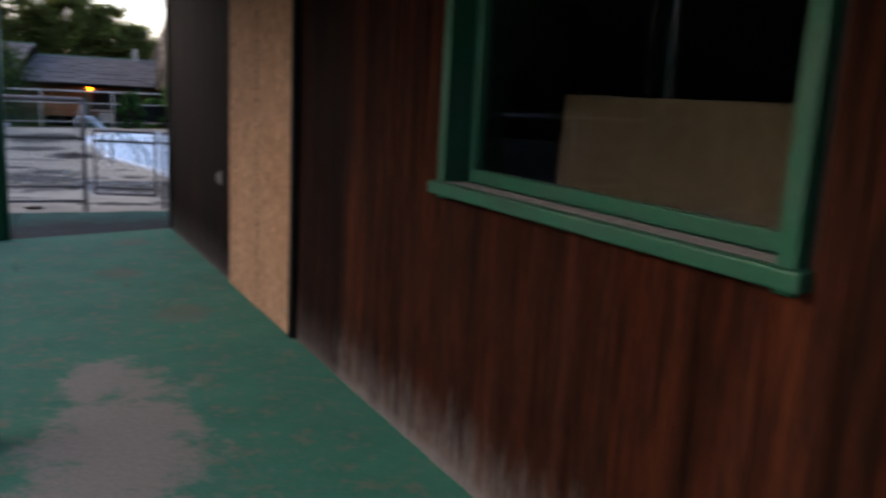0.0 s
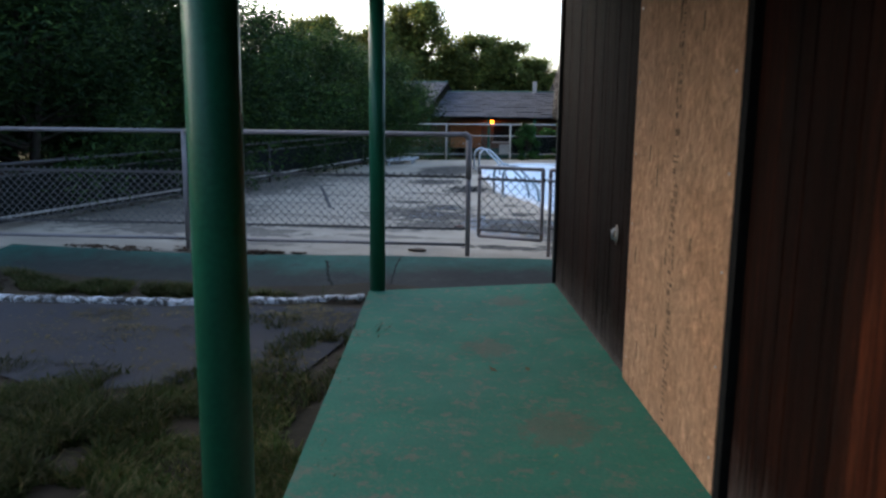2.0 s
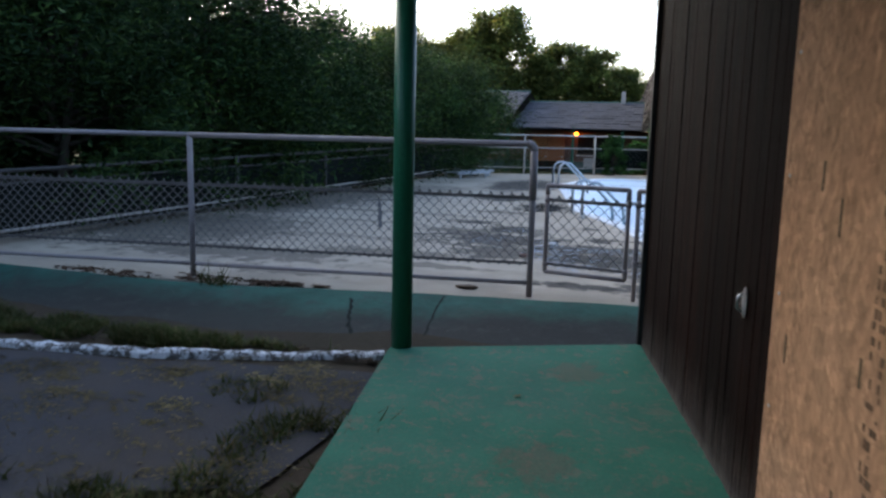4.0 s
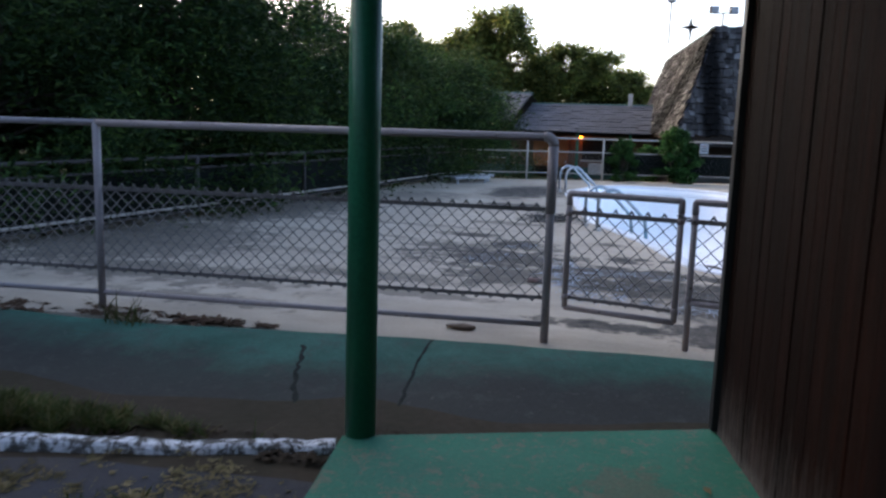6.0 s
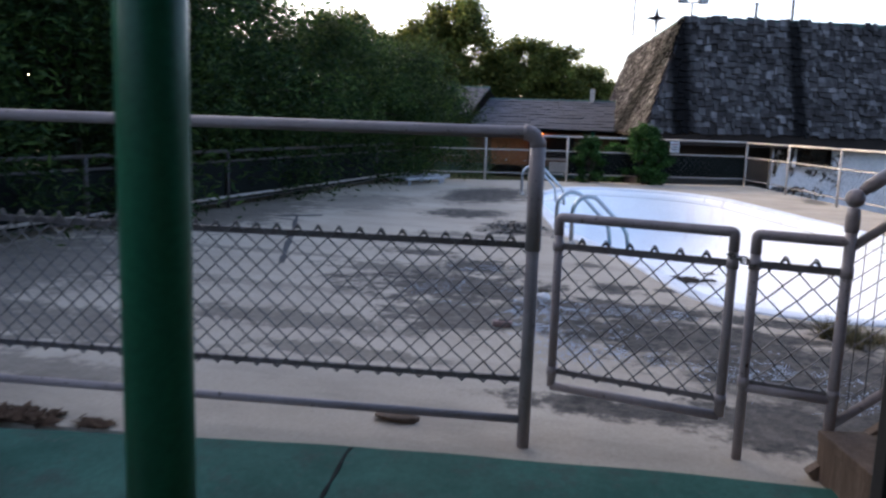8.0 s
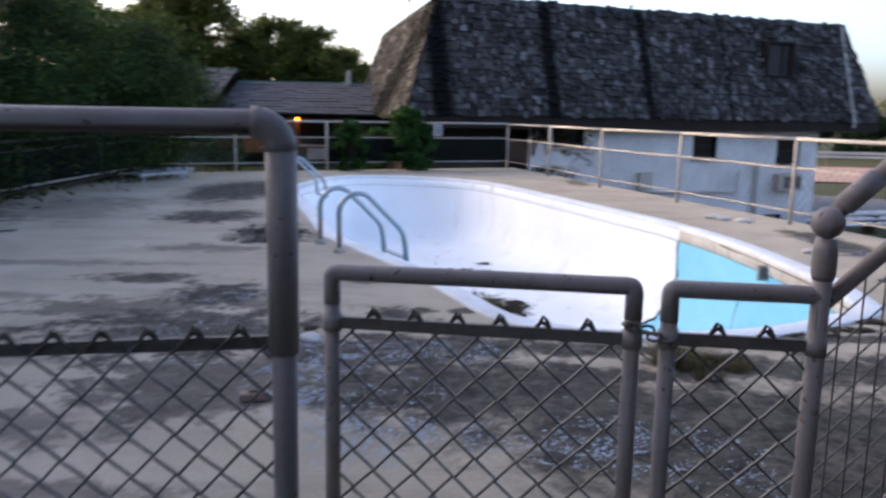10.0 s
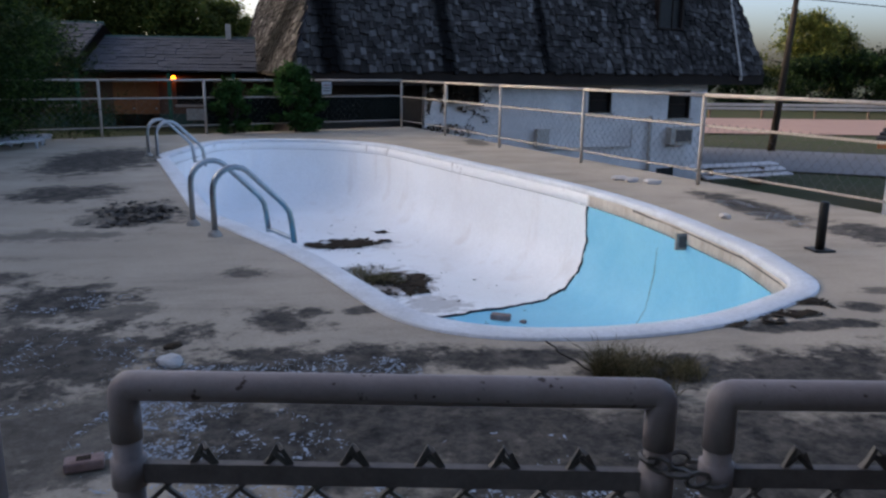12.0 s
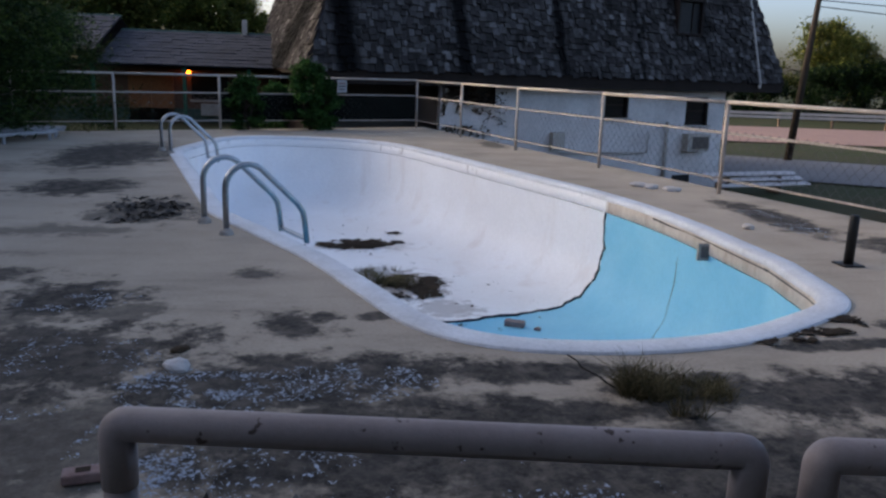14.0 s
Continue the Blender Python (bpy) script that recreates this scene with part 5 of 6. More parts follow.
def roof_fittings():
    def at(x, y, z=HT):
        return HM @ Vector((x, y, z))
    def flood(x, y, h, heads):
        p = at(x, y)
        f = thing("roof_floodlight", "floodlight on a thin mast on the roof", "lamp", p, 0, "roof masts")
        part("mast", tb([(0, 0, 0), (0, 0, h)], 0.03, 8), M["palepipe"], f)
        for s in heads:
            part("arm", tb([(0, 0, h - 0.03), (s, 0, h)], 0.02, 6), M["palepipe"], f)
            hd = part("head", bx((s, -0.04, h + 0.05), (0.24, 0.16, 0.2), pose(0, 0, 0, 0, 0, 20), 0.02), M["roofdark"], f)
            part("lens", bx((s, -0.125, h + 0.05), (0.2, 0.01, 0.16), pose(0, 0, 0, 0, 0, 20)), M["chair"], hd)
    flood(0.2, 5.2, 1.35, (0.0,))
    flood(1.3, 1.7, 0.55, (-0.28, 0.28))
    star = thing("roof_star", "flat metal star ornament on a short mast", "ornament", at(0.75, 4.2))
    part("mast", tb([(0, 0, 0), (0, 0, 0.4)], 0.025, 6), M["roofdark"], star)
    bm = bmesh.new()
    ring = [bm.verts.new(((0.34 if k % 2 == 0 else 0.09) * math.cos(math.pi * k / 4), 0.0, 0.42 + (0.34 if k % 2 == 0 else 0.09) * math.sin(math.pi * k / 4))) for k in range(8)]
    bmesh.ops.solidify(bm, geom=[bm.faces.new(ring)], thickness=0.03)
    part("star", bm, M["rail"], star)
    for x, h in ((3.0, 0.5), (4.0, 0.75), (6.9, 0.18)):
        v = thing("roof_vent_pipe", "thin vent pipe on the flat roof", "pipe", at(x, 1.4), 0, "vent pipes")
        part("pipe", tb([(0, 0, 0), (0, 0, h)], 0.035, 8), M["roofdark"], v)
        part("cap", tb([(0, 0, h), (0, 0, h + 0.05)], 0.055, 8), M["roofdark"], v)


roof_fittings()


# ---------------------------------------------------------------- low motel wing behind
def build_wing():
    w = thing("motel_wing", "low brick motel wing with orange doors and a shake roof", "house", (0, 0, 0))
    y0 = 34.0
    part("wall", bx((-8.5, y0 + 0.1, 0.1), (11.0, 0.2, 1.9), None), M["brick"], w, "dull brick wall")
    part("wall", bx((-8.5, y0 + 5, 0.1), (11.0, 0.2, 2.4), None), M["brick"], w)
    for x in (-14.0, -3.0):
        part("wall", bx((x, y0 + 2.5, 0.1), (0.2, 4.8, 2.2)), M["brick"], w)
    def gable(x0, x1, eave, ridge, dy):
        bm = bmesh.new()
        ys = (y0 - 1.3 + dy, y0 + 2.0 + dy, y0 + 6.0)
        a = [bm.verts.new((x, y, z)) for x in (x0, x1) for y, z in zip(ys, (eave, ridge, eave))]
        bm.faces.new((a[0], a[3], a[4], a[1]))
        bm.faces.new((a[1], a[4], a[5], a[2]))
        bmesh.ops.solidify(bm, geom=bm.faces[:], thickness=0.14)
        r = part("roof", bm, M["wingroof"], w, "weathered dark shake roof")
        rows = 11
        tilt = math.degrees(math.atan2(ridge - eave, ys[1] - ys[0])) - 3
        bm2 = bmesh.new()
        rnd = random.Random(int(x0 * 10))
        for k in range(rows):
            t = (k + 0.5) / rows
            x = x0
            while x < x1 - 0.05:
                wd = min(rnd.uniform(0.22, 0.5), x1 - x)
                box(bm2, (0, 0, 0), (wd - 0.015, 0.40, 0.03), pose(x + wd / 2, ys[0] + (ys[1] - ys[0]) * t, eave + (ridge - eave) * t + 0.045 + rnd.uniform(0, 0.02), tilt, 0, 0))
                x += wd
        sh = part("roof_covering", bm2, M["wingroof"], r, "rows of dark shakes")
        sh["kind"] = "stuff"
        part("ridge", tb([(x0, ys[1], ridge + 0.03), (x1, ys[1], ridge + 0.03)], 0.07, 6), M["greenedge"], r)
    gable(-14.5, -8.0, 1.52, 2.62, 0.0)
    gable(-8.0, -3.0, 1.15, 2.2, 0.0)
    for x, mt in ((-7.08, "orange"), (-6.41, "orange")):
        dr = part("door", bx((x, y0 - 0.02, 0.10), (0.66, 0.05, 1.75), None, 0.01), M[mt], w, "orange brown door")
        part("handle", bx((x + 0.25, y0 - 0.06, 0.05), (0.05, 0.05, 0.05)), M["steel"], dr)
    for x, wd in ((-9.0, 1.2), (-5.0, 1.1), (-11.0, 1.4)):
        wi = part("window", bx((x, y0 - 0.01, 0.55), (wd, 0.04, 0.75)), M["darkglass"], w, "dark window")
        part("frame", bx((x, y0 - 0.04, 0.14), (wd + 0.1, 0.06, 0.07)), M["palepipe"], wi)
    part("painted_base", bx((-8.5, y0 - 0.02, -0.32), (10.9, 0.05, 0.42)), M["greenedge"], w, "green painted wall base")
    part("air_conditioner", bx((-4.9, y0 - 0.15, -0.12), (0.7, 0.3, 0.35), None, 0.01), M["cream"], w)
    for x in (-8.1, -5.55, -3.7):
        part("porch_post", bx((x, y0 - 1.2, 0.3), (0.1, 0.1, 1.9)), M["greendark"], w)
    part("chimney", bx((-4.1, y0 + 1.9, 2.40), (0.16, 0.16, 0.6)), M["cream"], w)
    lamp = thing("porch_lamp", "glowing orange porch lamp on the wing", "lamp", (-5.6, y0 - 0.15, 0.98))
    part("bracket", bx((0, 0.07, 0.05), (0.06, 0.12, 0.06)), M["fascia"], lamp)
    bm = bmesh.new()
    bmesh.ops.create_uvsphere(bm, u_segments=12, v_segments=8, radius=0.075)
    part("globe", bm, M["lamp"], lamp, "glowing orange globe", True)


build_wing()


# ---------------------------------------------------------------- road, lot and shed on the low side
def strip(name, p0, p1, width, z, material, label):
    a, b = Vector((*p0, 0)), Vector((*p1, 0))
    d = (b - a).normalized()
    n = Vector((-d.y, d.x, 0)) * width / 2
    bm = bmesh.new()
    k = 40
    prev = None
    for i in range(k + 1):
        c = a.lerp(b, i / k)
        cur = [bm.verts.new((c + n + Vector((0, 0, z)))), bm.verts.new((c - n + Vector((0, 0, z))))]
        if prev:
            bm.faces.new((prev[0], prev[1], cur[1], cur[0]))
        prev = cur
    structure(name, bm, material, label, True)


strip("road", (12, 58.8), (130, 33), 15.0, -1.98, M["road"], "pale highway seen past the house, car light glow in its pink colour")
strip("pavement_lot", (5.5, 43.5), (40, 22), 8.0, -1.99, M["lot"], "grey paved lot below the pool deck")


def guard_rail():
    g = thing("guard_rail", "long pale steel guard rail beside the highway", "guard rail", (0, 0, 0))
    a, b = Vector((-30, 77.5, -1.5)), Vector((130, 42.5, -1.5))
    d = (b - a).normalized()
    bm = bmesh.new()
    m = Matrix.Translation((a + b) / 2) @ Matrix.Rotation(math.atan2(d.y, d.x), 4, "Z")
    for z in (0.14, -0.14):
        box(bm, (0, 0, z + 0.3), ((b - a).length, 0.08, 0.2), m, 0.02)
    part("beam", bm, M["rail"], g)
    for k in range(42):
        part("post", bx(a + d * (k * 3.9 + 1) + Vector((0, 0.1, -0.05)), (0.14, 0.14, 1.0)), M["wood"], g)


guard_rail()


def utility_pole():
    p = thing("utility_pole", "leaning wooden utility pole with sagging cables", "pole", (18.1, 39.8, -2.05))
    top = Vector((0.5, 0, 6.75))
    part("pole", tube(bmesh.new(), [(0, 0, 0), top], [0.17, 0.11], 12), M["bark"], p, "", True)
    for k, (dz, x1, y1, z1) in enumerate(((-0.1, 45, -16, -0.2), (-0.35, 45, -14, -1.2))):
        pts = []
        for i in range(15):
            t = i / 14
            q = top + Vector((0, 0, dz)) + Vector((x1, y1, z1)) * t
            q.z -= 1.6 * 4 * t * (1 - t) * 0.6
            pts.append(q)
        part("cable", tube(bmesh.new(), pts, 0.02, 5), M["black"], p)


utility_pole()


def shed():
    d = Vector((0.616, 0.788, 0))
    o = Vector((-1.4, 7.75, 0)) + d * 21.5
    o.z = -2.05
    s = thing("roadside_shed", "small white shed with a red lattice door and tiled roof", "shed", o, -52)
    part("wall", bx((0.3, 1.5, 0.85), (0.6, 3.0, 1.7)), M["whitewall"], s)
    part("wall", bx((2.4, 1.7, 0.85), (3.6, 2.6, 1.7)), M["red"], s, "dark red wall")
    part("eave_board", bx((2.0, 1.4, 1.72), (4.4, 3.4, 0.1)), M["orange"], s)
    for k in range(6):
        part("lattice", bx((0.95 + 0.26 * k, 0.37, 0.8), (0.05, 0.04, 1.3)), M["whitewall"], s)
    for k in range(5):
        part("lattice", bx((1.6, 0.36, 0.3 + 0.26 * k), (1.4, 0.035, 0.05)), M["whitewall"], s)
    bm = bmesh.new()
    a = [bm.verts.new(p) for p in ((-0.3, -0.3, 1.78), (4.4, -0.3, 1.78), (4.4, 1.6, 2.45), (-0.3, 1.6, 2.45), (4.4, 3.4, 1.78), (-0.3, 3.4, 1.78))]
    bm.faces.new((a[0], a[1], a[2], a[3]))
    bm.faces.new((a[3], a[2], a[4], a[5]))
    bmesh.ops.solidify(bm, geom=bm.faces[:], thickness=0.08)
    roof = part("roof", bm, M["roofdark"], s)
    for k in range(8):
        part("tile_row", tb([(-0.3, -0.32 + 0.24 * k, 1.82 + 0.085 * k), (4.4, -0.32 + 0.24 * k, 1.82 + 0.085 * k)], 0.035, 6), M["roofdark"], roof)


shed()
street = thing("street_lamp", "small far street lamp already lit", "lamp", (15.6, 42.5, -2.05))
part("pole", tb([(0, 0, 0), (0, 0, 3.4), (0.3, -0.3, 3.45)], 0.05, 8), M["palepipe"], street)
bmx = bmesh.new()
bmesh.ops.create_uvsphere(bmx, u_segments=10, v_segments=6, radius=0.09, matrix=Matrix.Translation((0.3, -0.3, 3.4)))
part("bulb", bmx, M["lampwhite"], street, "glowing bulb", True)

# ---------------------------------------------------------------- trees and bushes
def make_tree(name, label, height, spread, seed, leaves, leaf, size, trunk_h=0.35, clumps=60, droop=0.0, squash=0.75, thin=1.0):
    """Tapered trunk, bent limbs and leaf clumps round the limb ends."""
    rnd = random.Random(seed)
    t = thing(name, label, "tree" if height > 3 else "bush", (0, 0, 0))
    bm = bmesh.new()
    base = height * 0.028
    top = Vector((rnd.uniform(-.3, .3), rnd.uniform(-.3, .3), height * 0.8))
    spine = [Vector((0, 0, -0.2)), Vector((rnd.uniform(-.1, .1), rnd.uniform(-.1, .1), height * trunk_h)), top * 0.7 + Vector((0, 0, .1)), top]
    tube(bm, spine, [base, base * 0.75, base * 0.4, base * 0.12], 9)
    ends = []
    for k in range(clumps):
        z = height * (trunk_h + (1.0 - trunk_h) * rnd.random() ** 0.8)
        rel = (z / height - trunk_h) / (1 - trunk_h)
        rad = spread * (0.35 + 0.75 * math.sin(math.pi * min(0.97, 0.15 + 0.8 * rel))) * rnd.uniform(0.35, 1.0)
        a = rnd.uniform(0, 6.283)
        e = Vector((math.cos(a) * rad, math.sin(a) * rad, z - droop * rad))
        ends.append(e)
        if k % 3 == 0:
            s = Vector((0, 0, max(height * trunk_h * 0.8, z * 0.65)))
            midp = s.lerp(e, 0.5) + Vector((0, 0, 0.12 * rad))
            tube(bm, [s, midp, e], [base * 0.38, base * 0.22, base * 0.06], 6, False)
    part("trunk", bm, M["bark"], t, "", True)
    quads = []
    for i in range(leaves):
        e = ends[i % len(ends)]
        r = spread * 0.34 * rnd.uniform(0.5, 1.0)
        p = e + Vector((rnd.gauss(0, r * 0.55), rnd.gauss(0, r * 0.55), rnd.gauss(0, r * 0.55 * squash)))
        quads.append(leaf_quad(p, size, rnd, thin))
    me = from_quads("crown", quads, M[leaf])
    crown = new("crown", me)
    crown.parent = t
    return t


def place(src, spots, group):
    """Move the first tree to the first spot and copy it to the others: x, y, turn, scale."""
    for k, (x, y, turn, sc) in enumerate(spots):
        m = pose(x, y, ground_height(x, y), 0, 0, turn)
        ob = src if k == 0 else copy_thing(src, m)
        ob.matrix_world = m @ Matrix.Scale(sc, 4)
        tagged(ob, group=group)


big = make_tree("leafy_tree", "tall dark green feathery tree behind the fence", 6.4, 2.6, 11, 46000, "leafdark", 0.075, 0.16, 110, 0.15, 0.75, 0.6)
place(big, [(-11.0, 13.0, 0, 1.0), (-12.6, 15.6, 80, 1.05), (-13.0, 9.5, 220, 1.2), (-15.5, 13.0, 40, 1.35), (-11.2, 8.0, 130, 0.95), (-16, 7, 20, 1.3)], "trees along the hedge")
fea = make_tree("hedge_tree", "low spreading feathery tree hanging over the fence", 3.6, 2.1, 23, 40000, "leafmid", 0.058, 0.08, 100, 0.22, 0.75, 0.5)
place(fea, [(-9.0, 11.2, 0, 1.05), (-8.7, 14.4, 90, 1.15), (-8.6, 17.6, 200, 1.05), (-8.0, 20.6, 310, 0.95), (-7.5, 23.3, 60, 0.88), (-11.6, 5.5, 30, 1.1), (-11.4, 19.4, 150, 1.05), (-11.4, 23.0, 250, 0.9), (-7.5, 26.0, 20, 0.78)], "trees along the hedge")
far = make_tree("far_tree", "tall olive green tree behind the motel", 6.2, 2.0, 37, 20000, "leafolive", 0.10, 0.2, 70, 0.0)
place(far, [(-12.2, 46, 0, 1.25), (-13.6, 45, 70, 1.05), (-8.6, 47, 200, 0.98), (-10.2, 46, 120, 0.85), (-6.8, 48, 300, 0.92), (-15.6, 46, 20, 1.0), (-5.4, 49, 250, 0.78), (-17.5, 44, 10, 1.1)], "trees behind the motel")
road_tree = make_tree("roadside_tree", "rounded green tree across the highway", 9.0, 3.4, 51, 12000, "leafolive", 0.16, 0.2, 80, 0.0)
place(road_tree, [(45, 80, 0, 0.95), (58, 70, 90, 1.1), (66, 66, 180, 1.25), (34, 86, 40, 0.7), (76, 62, 260, 1.4), (51, 84, 120, 0.85), (30, 90, 300, 0.6), (80, 52, 10, 1.4), (62, 80, 60, 1.1)], "roadside trees")
wood = make_tree("roadside_bush", "dark bushy growth behind the guard rail", 4.2, 3.2, 77, 7000, "leafdark", 0.17, 0.05, 60, 0.0)
place(wood, [(14 + 5.0 * k, 88 - 1.9 * k + (k % 3), 50 * k, 0.8 + 0.12 * (k % 4)) for k in range(14)] + [(-3.6, 44, 10, 0.6), (-1.4, 45, 120, 0.6), (0.8, 46, 230, 0.6)], "roadside bushes")
bush = make_tree("fence_bush", "bright green bush grown through the far fence", 1.45, 0.42, 91, 5200, "leafbush", 0.045, 0.05, 55, 0.0)
place(bush, [(-1.78, 25.15, 0, 1.0), (-3.02, 24.75, 120, 0.8), (-1.45, 25.25, 220, 0.75), (-2.5, 26.0, 20, 0.8)], "fence bushes")
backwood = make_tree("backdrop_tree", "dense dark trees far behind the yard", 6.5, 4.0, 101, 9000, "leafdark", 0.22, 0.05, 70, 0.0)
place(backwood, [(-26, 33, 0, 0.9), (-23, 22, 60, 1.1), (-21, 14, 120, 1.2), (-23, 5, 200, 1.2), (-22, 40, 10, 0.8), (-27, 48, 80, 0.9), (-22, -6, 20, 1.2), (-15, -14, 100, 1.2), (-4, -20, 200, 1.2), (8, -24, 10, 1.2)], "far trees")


# ---------------------------------------------------------------- grass and weeds
def blades(name, label, n, spots, material, h, width=0.006, seed=1):
    """Loose grass: spots are x, y, half sizes; each blade a bent strip."""
    rnd = random.Random(seed)
    quads = []
    sizes = [rx * ry for _, _, rx, ry in spots]
    for i in range(n):
        x, y, rx, ry = rnd.choices(spots, sizes)[0]
        a, r = rnd.uniform(0, 6.283), math.sqrt(rnd.random())
        px, py = x + rx * r * math.cos(a), y + ry * r * math.sin(a)
        if abs((Vector((px, py, 0)) - WALL0).dot(WN)) < 1.45 and py < 7.2 and name == "grass":
            continue
        if noise.noise(Vector((px * 2.3, py * 2.3, seed))) + 0.5 * noise.noise(Vector((px * 7, py * 7, seed))) + 0.55 * (1 - r) < 0.0:
            continue
        z = (ground_height(px, py) if abs(px) < 3.2 and py < 7.5 or px < -3 and py < 8 else 0.0) if name != "pool_weeds" else -1.2
        b = Vector((px, py, z - 0.01))
        up = Vector((rnd.gauss(0, 0.45), rnd.gauss(0, 0.45), 1)).normalized() * h * rnd.uniform(0.4, 1.3) * (0.75 + 0.9 * max(-0.5, noise.noise(Vector((px * 1.3, py * 1.3, 7)))))
        s = Vector((math.cos(a * 7), math.sin(a * 7), 0)) * width
        lean = Vector((up.x, up.y, 0)) * 0.9
        m1, m2 = b + up * 0.55, b + up + lean
        quads.append([b - s, b + s, m1 + s * 0.8, m1 - s * 0.8])
        quads.append([m1 - s * 0.8, m1 + s * 0.8, m2 + s * 0.1, m2 - s * 0.1])
    tagged(new(name, from_quads(name, quads, M[material])), label, "grass", "", "stuff")


blades("grass", "patchy half-dry grass beside the walkway", 110000, [(-3.0, 3.1, 1.9, 1.55), (-3.0, 3.1, 1.9, 1.55), (-2.4, 1.9, 1.6, 2.2), (-5.2, 2.9, 2.4, 1.9), (-1.95, 5.1, 0.4, 0.8), (-2.6, 4.0, 1.2, 0.9), (-3.4, 3.4, 2.2, 1.5), (-2.65, 6.1, 0.22, 0.2), (-2.2, 5.6, 0.22, 0.3), (-2.35, 4.75, 0.3, 0.15)], "grass", 0.105, 0.006, 2)
blades("grass_strip", "thin grass strip behind the white kerb", 30000, [(-3.35, 6.83, 0.6, 0.16), (-3.6, 6.75, 0.9, 0.18), (-4.8, 6.75, 1.0, 0.25), (-6.2, 6.7, 1.2, 0.4), (-3.0, 6.75, 0.4, 0.1)], "grass", 0.10, 0.006, 3)
blades("deck_weeds", "dry weeds growing out of the deck", 5200, [(0.0, 11.2, 0.26, 0.16), (-0.05, 11.15, 0.2, 0.14), (0.2, 11.1, 0.34, 0.18)], "weed", 0.24, 0.0022, 4)
blades("drive_tufts", "thin dry tufts on the old asphalt", 5200, [(-3.3, 5.2, 1.3, 0.7), (-2.5, 4.9, 0.7, 0.9), (-4.6, 5.6, 1.2, 0.5), (-2.3, 6.2, 0.5, 0.35)], "drygrass", 0.045, 0.004, 14)
blades("pool_weeds", "dry weeds on the pool floor", 1300, [(-0.75, 17.7, 0.35, 0.35), (-0.55, 17.3, 0.25, 0.25)], "weed", 0.13, 0.004, 5)
blades("fence_weeds", "small weeds at the fence foot", 160, [(-4.25, 8.05, 0.16, 0.1), (-5.9, 7.9, 0.2, 0.12), (-2.55, 6.9, 0.08, 0.06)], "grass", 0.17, 0.005, 6)

# ---------------------------------------------------------------- kerb and asphalt
def build_kerb():
    kerb = thing("painted_kerb", "low kerb with flaking white paint", "kerb", (0, 0, 0))
    pts = [(-9.5, 5.7), (-7.0, 5.95), (-4.9, 6.22), (-3.65, 6.45), (-2.9, 6.70), (-2.2, 6.98)]
    for a, b in zip(pts, pts[1:]):
        a, b = Vector((*a, 0)), Vector((*b, 0))
        side = Vector((a.y - b.y, b.x - a.x, 0)).normalized()
        n = max(4, int((b - a).length / 0.06))
        bm = bmesh.new()
        rings = []
        for i in range(n + 1):
            p = a.lerp(b, i / n)
            j = noise.noise(Vector((p.x * 6, p.y * 6, 2))) + 0.6 * noise.noise(Vector((p.x * 19, p.y * 19, 5)))
            w, h = 0.042 + 0.012 * j, -0.045 + 0.016 * noise.noise(Vector((p.x * 9, p.y * 9, 8))) - 0.02 * max(0.0, j)
            rings.append([p + side * w * u + Vector((0, 0, z)) for u, z in ((-1.15, -0.2), (-1.0, h - 0.014), (-0.7, h), (0.6, h + 0.004 * j), (1.0, h - 0.02), (1.2, -0.2))])
        vs = [[bm.verts.new(q) for q in r] for r in rings]
        for r0, r1 in zip(vs, vs[1:]):
            for k in range(5):
                bm.faces.new((r0[k], r0[k + 1], r1[k + 1], r1[k]))
        bm.faces.new(vs[0])
        bm.faces.new(vs[-1][::-1])
        part("kerb_stone", bm, M["kerb"], kerb)


build_kerb()


def drive_sheet():
    """The old asphalt drive, a thin sheet with a wavering outline that follows the soil."""
    bm = bmesh.new()
    n, k = 70, 8
    rows = []
    for i in range(n + 1):
        x = -12.0 + 10.05 * i / n
        y0 = 4.55 + 0.55 * step01(-2.8, -1.9, x) + 0.22 * noise.noise(Vector((x * 1.4, 3, 0))) + 0.08 * noise.noise(Vector((x * 5, 3, 2)))
        y1 = 6.36 + 0.2 * (x + 3.6) + 0.08 * noise.noise(Vector((x * 1.8, 12, 0)))
        rows.append([bm.verts.new((x, y0 + (y1 - y0) * j / k, ground_height(x, y0 + (y1 - y0) * j / k) + 0.016)) for j in range(k + 1)])
    for a, b in zip(rows, rows[1:]):
        for j in range(k):
            bm.faces.new((a[j], b[j], b[j + 1], a[j + 1]))
    structure("road_drive", bm, M["asphalt"], "old patched asphalt drive")


drive_sheet()


# ---------------------------------------------------------------- loose things on the deck and in the pool
def bollard(x, y):
    b = thing("black_bollard", "short black pipe post on a square foot", "post", (x, y, 0))
    part("tube", tb([(0, 0, 0.012), (0, 0, 0.36), (0, 0, 0.375)], [0.035, 0.035, 0.028], 14), M["black"], b, "", True)
    part("foot", bx((0, 0, 0.008), (0.16, 0.16, 0.014), None, 0.003), M["black"], b)


bollard(2.40, 13.40)


def chunk(name, label, at, size, mat, seed, category="rubble"):
    rnd = random.Random(seed)
    bm = bmesh.new()
    bmesh.ops.create_icosphere(bm, subdivisions=2, radius=0.5)
    for v in bm.verts:
        v.co *= 1 + 0.35 * noise.noise(v.co * 2.3 + Vector((seed, 0, 0)))
        v.co.x *= size[0]
        v.co.y *= size[1]
        v.co.z = (v.co.z * 0.9 + 0.28) * size[2]
        v.co.z = max(v.co.z, 0)
    ob = link(name, bm, M[mat])
    ob.matrix_world = pose(*at, 0, 0, rnd.uniform(0, 360))
    return tagged(ob, label, category)


